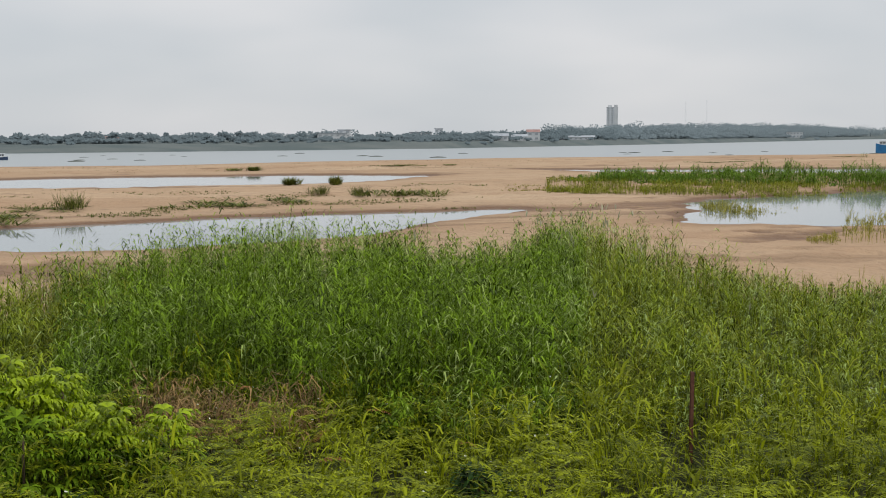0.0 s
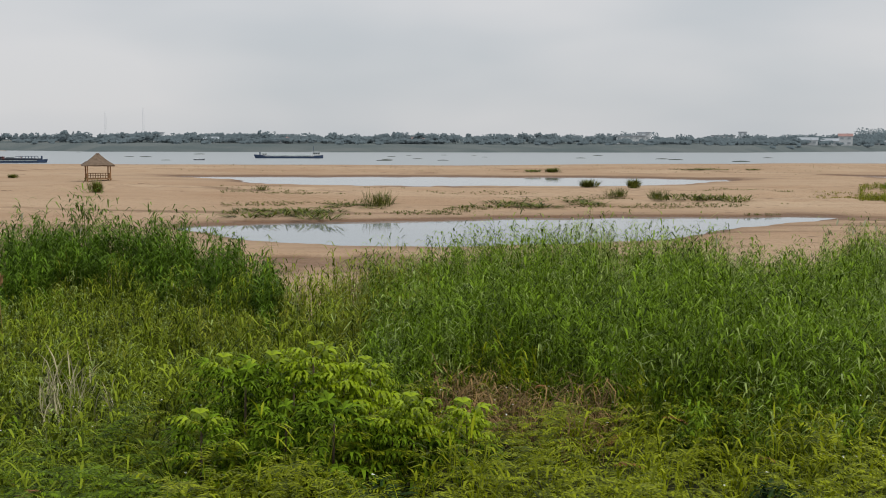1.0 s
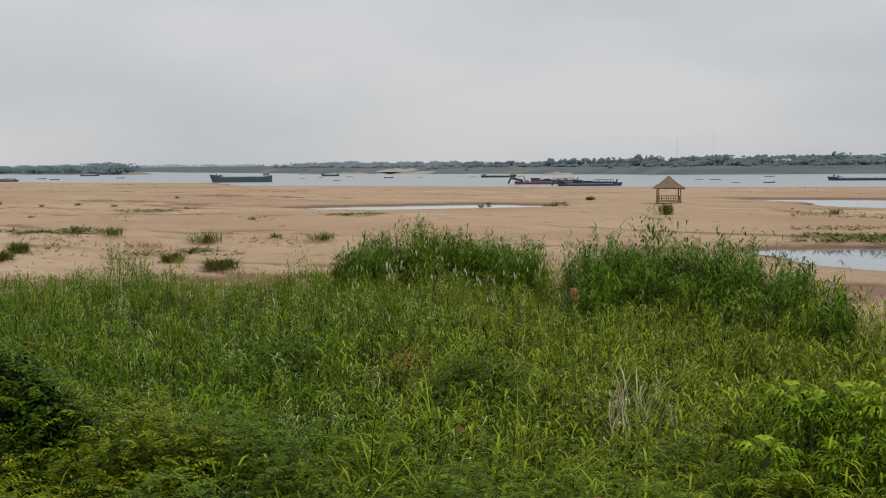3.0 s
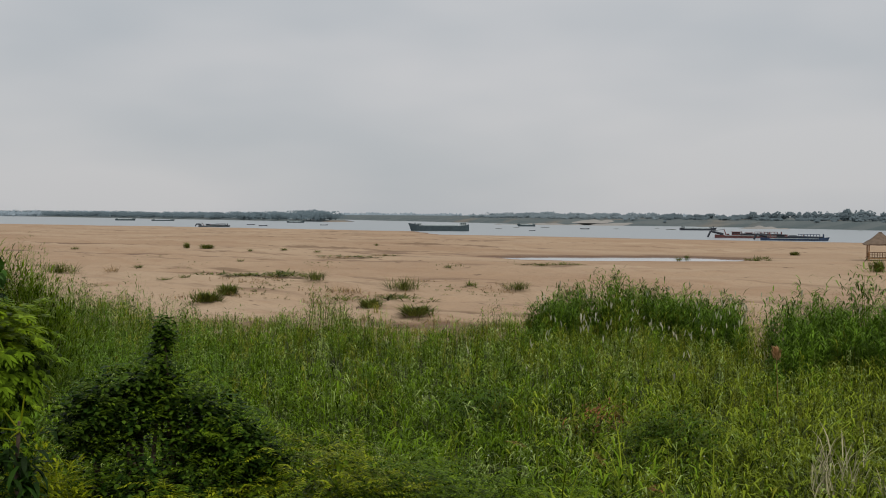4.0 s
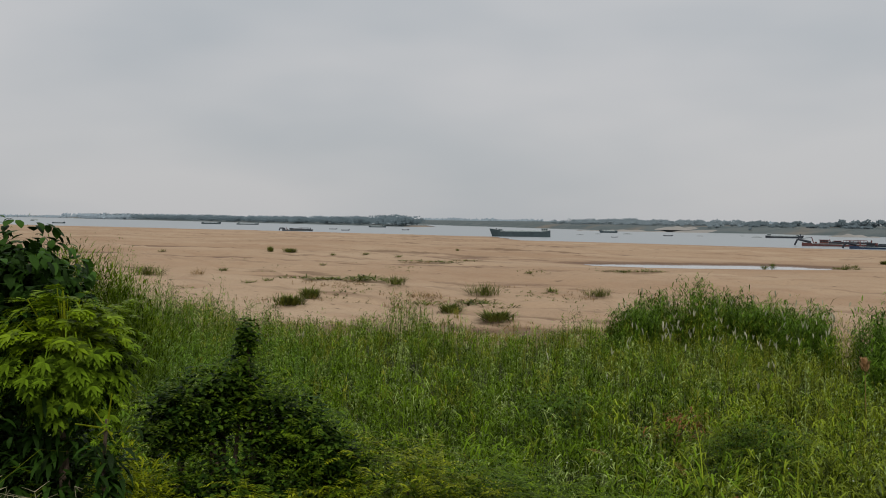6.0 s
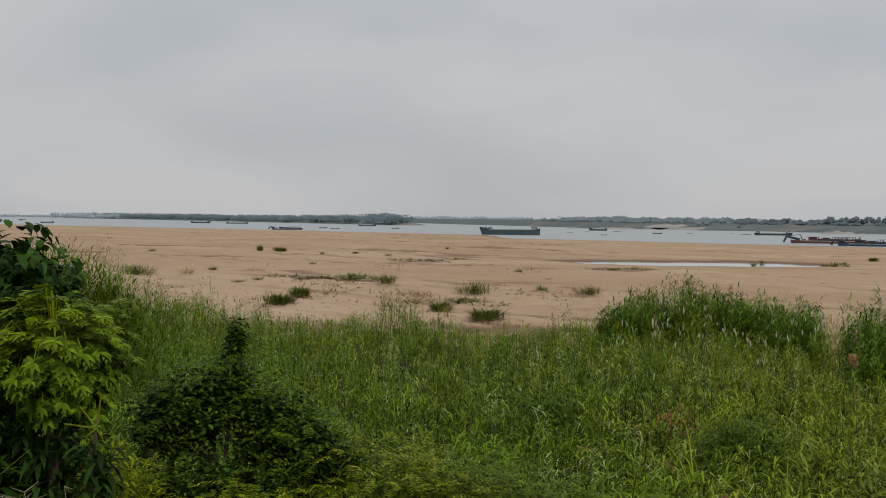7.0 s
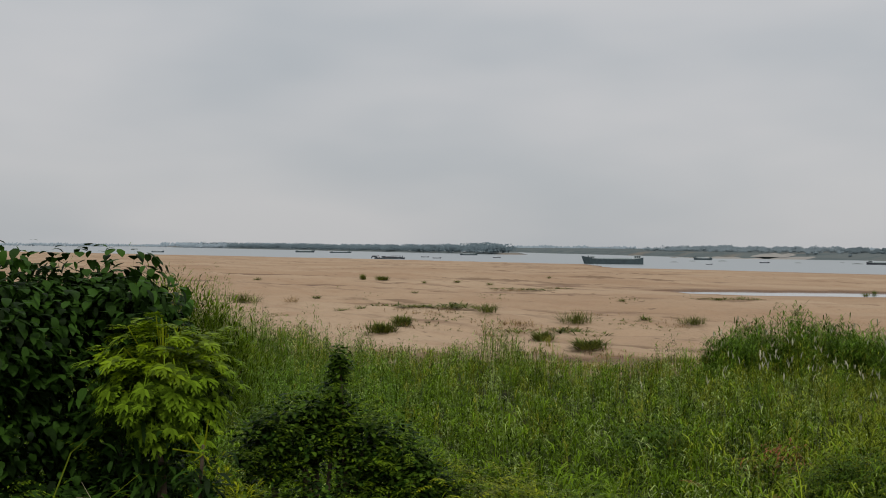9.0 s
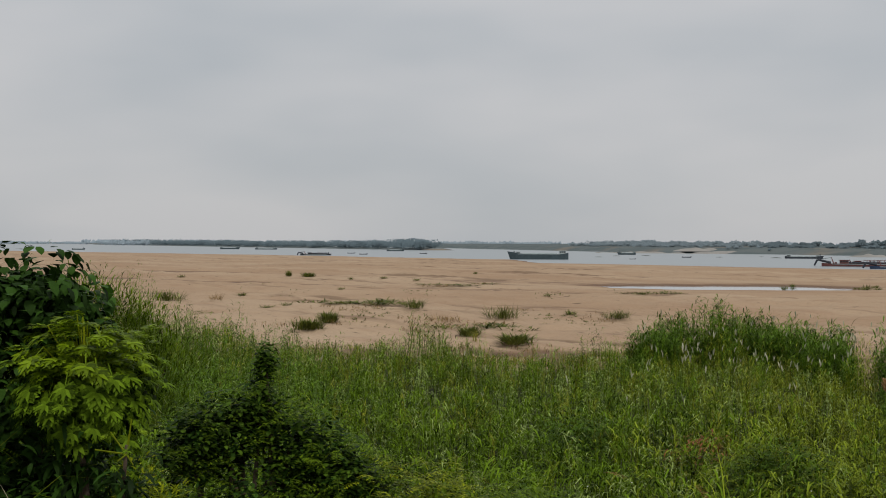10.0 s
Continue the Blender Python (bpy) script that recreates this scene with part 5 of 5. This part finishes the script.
for i, (az, r, dip, spread, bright) in enumerate((
    (6.6, 17.0, 10.3, 0.6, 0.75), (3.75, 17.0, 11.0, 0.6, 0.9), (5.1, 16.8, 11.5, 0.75, 0.7), (11.1, 17.3, 10.8, 0.55, 0.06), (8.9, 17.2, 10.8, 0.55, 0.06), (10.0, 16.6, 11.6, 0.7, 0.0), (7.6, 16.6, 11.8, 0.7, 0.0),
    (12.2, 15.5, 13.5, 0.4, 0.06), (8.0, 15.4, 13.4, 0.5, 0.0), (1.6, 15.7, 12.9, 0.4, 0.5), (-1.2, 15.8, 13.2, 0.4, 0.5), (5.6, 15.3, 13.3, 0.6, 0.0), (2.6, 15.6, 13.8, 0.5, 0.1))):
    cassava(az, r, dip, spread, bright, "cassava shrub with drooping lime green top leaves" if bright > 0.3 else "leafy green cassava shrub among weeds", 30 + i)


def fronds(base, az, rise, droop, length, leaflets, size):
    """Feathered fronds: leaflets in pairs along an arching rib."""
    n = len(az)
    sets = [blades(base, az, rise, droop, length, np.full(n, 0.008), (1, 0.8, 0.6, 0))]
    out = np.stack([-np.sin(az), np.cos(az)], 1)
    for k in range(1, leaflets + 1):
        u = k / (leaflets + 0.5)
        s = u * 3
        p = base.copy()
        for q in range(3):
            step = np.clip(s - q, 0, 1) * length / 3
            e = rise - droop * q
            p[:, :2] += out * (np.cos(e) * step)[:, None]
            p[:, 2] += np.sin(e) * step
        ln = size * (1 - 0.55 * abs(u - 0.4)) * np.ones(n)
        for side in (-1, 1):
            sets.append(blades(p, az + side * 1.15, rng.uniform(-0.3, 0.15, n), np.full(n, 0.12), ln, ln * 0.36, segs=1))
    return sets


def leafy_mass(name, lobes, count, length, width, material, label, category, seed, kind="thing", sprays=0, rise=(-0.6, 0.7), droop=(0.1, 0.5)):
    """A shrub or climber: stems up the middle and leaves all over a set of uneven lobes (bearing, distance, height, radius, tallness)."""
    g = np.random.default_rng(seed)
    x0, y0, z0 = polar(lobes[0][0], lobes[0][1])
    top = thing(name, (x0, y0, z0), label, category)
    weights = np.array([l[3] ** 1.4 * l[4] for l in lobes])
    k = g.choice(len(lobes), count, p=weights / weights.sum())
    c = np.array([(*polar(l[0], l[1])[:2], l[2]) for l in lobes])
    rad, tall = np.array([l[3] for l in lobes]), np.array([l[4] for l in lobes])
    d = g.normal(0, 1, (count, 3))
    d /= np.linalg.norm(d, axis=1)[:, None]
    q = g.uniform(0.15, 1.0, count) ** 0.4 * (1 + 0.30 * np.sin(d[:, 0] * 5 + k) * np.sin(d[:, 2] * 6 + 2 * k) + 0.22 * np.sin(d[:, 1] * 11 + 3 * k) * np.sin(d[:, 2] * 13 + k + d[:, 0] * 9))
    q = np.minimum(q, 1.18)
    p = c[k] + d * (rad[k] * q)[:, None] * np.stack([np.ones(count), np.ones(count), tall[k]], 1)
    p[:, 2] = np.maximum(p[:, 2], land(p[:, 0], p[:, 1]) + 0.05)
    az = np.arctan2(-d[:, 0], d[:, 1]) + g.normal(0, 0.8, count)
    p -= (x0, y0, z0)
    part("foliage", leaf_mesh("foliage", [blades(p, az, g.uniform(*rise, count), g.uniform(*droop, count), length * g.uniform(0.5, 1.2, count), width * g.uniform(0.5, 1.2, count), (0.55, 1.0, 0.75, 0))], material), None, top)
    if sprays:
        j = g.choice(count, sprays)
        q = p[j] + d[j] * 0.1
        part("sprays", leaf_mesh("sprays", fronds(q, az[j], g.uniform(-0.1, 0.8, sprays), g.uniform(0.2, 0.5, sprays), g.uniform(0.3, 0.65, sprays), 8, 0.1), WEED if sprays % 2 else MIDLEAF), None, top, "feathery outer sprays")
    bm = bmesh.new()
    for l, cc in zip(lobes, c):
        a = Vector((cc[0] * 0.4 + x0 * 0.6 - x0, cc[1] * 0.4 + y0 * 0.6 - y0, -0.1))
        b = Vector((cc[0] - x0, cc[1] - y0, cc[2] - z0))
        mid = (a + b) / 2 + Vector((g.normal(0, 0.1), g.normal(0, 0.1), 0))
        rod(bm, a, mid, 0.05, 0.038, 7)
        rod(bm, mid, b, 0.038, 0.015, 7)
    part("branches", bm, BARK, top)
    return top


leafy_mass("broadleaf_shrub", [(64.5, 17, 4.85, 1.2, 1.25), (62.0, 17, 5.45, 0.85, 1.0), (66.8, 16.5, 5.2, 1.0, 1.2), (69.5, 16, 4.9, 1.2, 1.25), (60.9, 17.2, 5.35, 0.6, 1.0), (63.5, 17, 5.7, 0.5, 0.8), (67.5, 16.5, 3.2, 1.4, 1.0), (62.5, 16.8, 3.4, 1.1, 1.2), (65.3, 16.8, 5.75, 0.4, 0.8)],
           13000, 0.21, 0.135, DARKLEAF, "dark green broad leaved shrub on the bank", "shrub", 41, rise=(-1.2, 0.4), droop=(0.1, 0.5))
# leaf colour holds the shade of the hollow under the papaya
leafy_mass("shaded_undergrowth", [(61.0, 15.6, 2.9, 0.8, 1.4), (59.0, 15.8, 2.6, 0.7, 1.4), (63.0, 15.2, 2.6, 0.9, 1.2), (66.0, 14.6, 2.4, 1.0, 1.2), (68.0, 14, 2.6, 0.9, 1.3)], 3200, 0.2, 0.11, DARKLEAF, "leafy undergrowth beneath the papaya with shade in its dark colour", "shrub", 49, sprays=160)
STUMP = [(51.6, 16.1, 4.25, 0.28, 1.5), (52.5, 16.1, 4.1, 0.3, 1.0), (47.6, 15.7, 3.3, 0.4, 0.9), (55.0, 15.8, 3.75, 0.45, 1.3), (53.3, 16, 3.85, 0.5, 1.3), (51.4, 16.1, 4.85, 0.15, 1.8), (50.2, 16, 3.7, 0.45, 1.4), (48.4, 16, 3.5, 0.5, 1.2), (46.8, 16, 3.1, 0.4, 1.1), (52.5, 15.5, 2.6, 0.9, 1.0), (49.5, 15.5, 2.5, 0.8, 1.0), (55.2, 15.5, 2.5, 0.5, 1.4)]
leafy_mass("climber_clad_stump", STUMP, 8500, 0.10, 0.07, CLIMBER, "old stump smothered in mid green climbers", "shrub", 42, sprays=420)
# darker inner copy of the climber lobes, shade of the gaps in its colour
leafy_mass("climber_shade_core", [(a, r + 0.1, z - 0.06, w * 0.9, t) for a, r, z, w, t in STUMP], 9000, 0.12, 0.08, DARKLEAF, "dark inner leaves that paint the shaded gaps among the climbers", "shrub", 43)
leafy_mass("willowy_shrub", [(58.8, 34, 4.0, 1.4, 1.0), (57.5, 34, 3.6, 1.2, 1.0), (60.0, 34, 4.3, 1.4, 1.0), (56.2, 34, 2.9, 1.1, 0.9), (58.2, 33, 2.4, 1.6, 0.9)], 9000, 0.32, 0.035, MIDLEAF, "slender leaved green thicket behind the trees", "shrub", 44, rise=(0.4, 1.4), droop=(0.2, 0.6))
leafy_mass("pale_sapling", [(57.4, 14.2, 3.0, 0.42, 2.0), (57.0, 14.2, 2.3, 0.5, 1.6), (56.2, 14.6, 2.9, 0.4, 1.7)], 3000, 0.16, 0.03, WEED, "pale green feathery sapling between the trees", "sapling", 45, rise=(-0.2, 0.9))
leafy_mass("dark_weed_clump", [(37.5, 13.2, 2.2, 0.7, 0.6), (39.8, 13.4, 2.3, 0.6, 0.7), (35.8, 13, 2.1, 0.5, 0.6)], 1500, 0.16, 0.05, DARKLEAF, "dark leafy weed clump on the bank", "shrub", 46)
leafy_mass("fern_thicket", [(43.3, 15.8, 2.75, 0.7, 0.9), (45.4, 15.6, 2.7, 0.65, 0.9), (41.4, 16, 2.5, 0.6, 0.8), (47.3, 15.4, 2.4, 0.5, 0.9), (42.4, 15.4, 2.1, 0.8, 0.7)], 2300, 0.14, 0.05, MIDLEAF, "olive green ferny thicket on the bank", "shrub", 50, sprays=601)
leafy_mass("feathery_shrub", [(51.4, 13.8, 2.75, 0.5, 0.8), (49.6, 13.9, 2.55, 0.5, 0.8), (52.8, 13.5, 2.45, 0.45, 0.8), (50.6, 13.4, 2.3, 0.6, 0.7)], 700, 0.12, 0.04, WEED, "bright green feathery shrub before the climbers", "shrub", 51, sprays=331)
leafy_mass("fern_bush", [(39.0, 16.6, 2.35, 0.8, 0.8), (37.3, 17.0, 2.2, 0.7, 0.8), (40.6, 16.4, 2.3, 0.6, 0.8)], 2600, 0.12, 0.05, CLIMBER, "dark green ferny bush among the grass", "shrub", 52, sprays=360)
# added bush, its dark mass stands for shade in a meadow hollow
leafy_mass("hollow_shade_bush", [(36.0, 28.5, 1.75, 0.9, 0.7), (35.0, 28.8, 1.6, 0.7, 0.7), (37.0, 28.2, 1.6, 0.6, 0.7)], 1500, 0.16, 0.06, CLIMBER, "dark leafy bush standing in for a shaded hollow in the meadow", "shrub", 53)
leafy_mass("russet_bush", [(29.6, 27.5, 1.75, 0.6, 0.7), (30.6, 27.2, 1.6, 0.45, 0.7)], 260, 0.18, 0.04, RUSSET, "russet brown weed bush in the meadow", "shrub", 54)
leafy_mass("olive_bush", [(25.6, 24.5, 1.9, 0.8, 0.7), (27.0, 24.2, 1.75, 0.6, 0.7)], 1700, 0.14, 0.05, CLIMBER, "olive green weed bush in the meadow", "shrub", 55, sprays=140)
leafy_mass("dark_seedling", [(-17.2, 14.2, 2.05, 0.35, 0.8), (-16.6, 14.2, 2.2, 0.22, 0.8)], 320, 0.2, 0.05, DARKLEAF, "dark green seedling among yellow weeds", "shrub", 47)
leafy_mass("dark_sprig", [(3.2, 13.6, 2.05, 0.4, 0.8)], 300, 0.2, 0.06, DARKLEAF, "dark green sprig among yellow weeds", "shrub", 48)


def blade_tuft(az, r, dip, n, label, material, seed, wide=0.024):
    g = np.random.default_rng(seed)
    x, y, z = polar(az, r)
    high = EYE - r * math.tan(radians(dip)) - z
    base = np.stack([g.normal(0, 0.08, n), g.normal(0, 0.08, n), np.full(n, 0.0)], 1)
    ob = new("cane_grass", leaf_mesh("cane_grass", [blades(base, g.uniform(0, 6.28, n), g.uniform(1.2, 1.5, n), g.uniform(0.3, 0.85, n), 1.15 * high * g.uniform(0.7, 1.15, n), np.full(n, wide))], material))
    ob.matrix_world = pose(x, y, z - 0.05)
    tagged(ob, label, "grass tuft", "cane grass tufts")


for i, (az, r, dip, n) in enumerate(((66.6, 13.6, 4.8, 9), (31.5, 16, 11.2, 20), (13.5, 15, 13.0, 24), (24.5, 18, 10.4, 22), (45.0, 17, 9.4, 24), (41.2, 18, 9.2, 22), (28.2, 20, 9.4, 20))):
    blade_tuft(az, r, dip, n, "tall cane grass with long pale arching blades", GRASS, 60 + i)


# ---- ferny weeds along the foot of the bank ----
def fern_weeds(name, a0, a1, r0, r1, count, hh, material, label, patch, seed):
    a = rng.uniform(a0, a1, count)
    r = np.sqrt(rng.uniform(r0 * r0, r1 * r1, count))
    x, y = -np.sin(np.radians(a)) * r, np.cos(np.radians(a)) * r
    f = fbm(x, y, 2.6, seed)
    keep = (f > patch) & ~((np.abs(a + 27.4) < 1.8) & (r > 13))
    x, y, f = x[keep], y[keep], f[keep]
    n = len(x)
    cx, cy, vigour = tussock(x, y, 1.3, seed)
    mound = (0.55 + 0.75 * vigour) * (1.1 - 0.9 * np.clip(np.hypot(x - cx, y - cy) / 1.3, 0, 0.9) ** 2)
    z = land(x, y) + hh * mound * (0.6 + 0.5 * np.clip(f, 0, 1)) * rng.uniform(0.6, 1.1, n)
    sets = fronds(np.stack([x, y, z], 1), rng.uniform(0, 6.28, n), rng.uniform(0.0, 0.7, n), rng.uniform(0.15, 0.45, n), rng.uniform(0.3, 0.6, n), 12, 0.095)
    tagged(new(name, leaf_mesh(name, sets, material)), label, "weeds", kind="stuff")


fern_weeds("fern_weeds", -40, 15, 10.5, 19.5, 3900, 1.05, WEED, "feathery yellow green weeds on the near bank", -0.15, 101)
fern_weeds("dark_fern_weeds", 13, 58, 10.5, 18, 3600, 1.15, MIDLEAF, "feathery dark green weeds on the near bank", -0.2, 102)
fern_weeds("russet_fern_weeds", -34, 50, 11, 24, 160, 0.9, RUSSET, "feathery weeds turned russet brown", 0.45, 103)


def dry_plume():
    x, y, z = polar(21.22, 32)
    zt = EYE - 32 * math.tan(radians(6.2))
    top = thing("dry_plume", (x, y, z), "dry brown seed plume on a thin stalk", "seed head")
    part("stalk", rod(bmesh.new(), (0, 0, -0.1), (-0.08, 0, zt - z - 0.2), 0.012, 0.008, 6), DRY, top)
    g = np.random.default_rng(5)
    n = 60
    b = np.stack([-0.08 + g.normal(0, 0.04, n), g.normal(0, 0.04, n), zt - z - 0.35 + g.uniform(0, 0.25, n)], 1)
    part("plume", leaf_mesh("plume", [blades(b, g.uniform(0, 6.28, n), g.uniform(0.9, 1.5, n), np.full(n, 0.2), np.full(n, 0.2), np.full(n, 0.05))], PLUME_BROWN), None, top)


dry_plume()


def dead_twigs():
    x, y, z = polar(62.2, 12.6)
    g = np.random.default_rng(6)
    bm = bmesh.new()
    for _ in range(26):
        a = Vector((g.uniform(-0.8, 0.9), g.uniform(-0.5, 0.5), g.uniform(-0.1, 0.2)))
        for step in range(6):
            b = a + Vector((g.normal(0, 0.10), g.normal(0, 0.10), g.uniform(0.15, 0.36)))
            rod(bm, a, b, 0.007 - 0.0008 * step, 0.006 - 0.0008 * step, 5)
            for _ in range(2):
                rod(bm, b, b + Vector((g.normal(0, 0.16), g.normal(0, 0.16), g.uniform(-0.08, 0.16))), 0.004, 0.002, 4)
            a = b
    ob = new("dead_twigs", mesh_of("dead_twigs", bm, DEAD))
    ob.matrix_world = pose(x, y, z)
    tagged(ob, "tangle of dry grey brown twigs", "twigs")


dead_twigs()
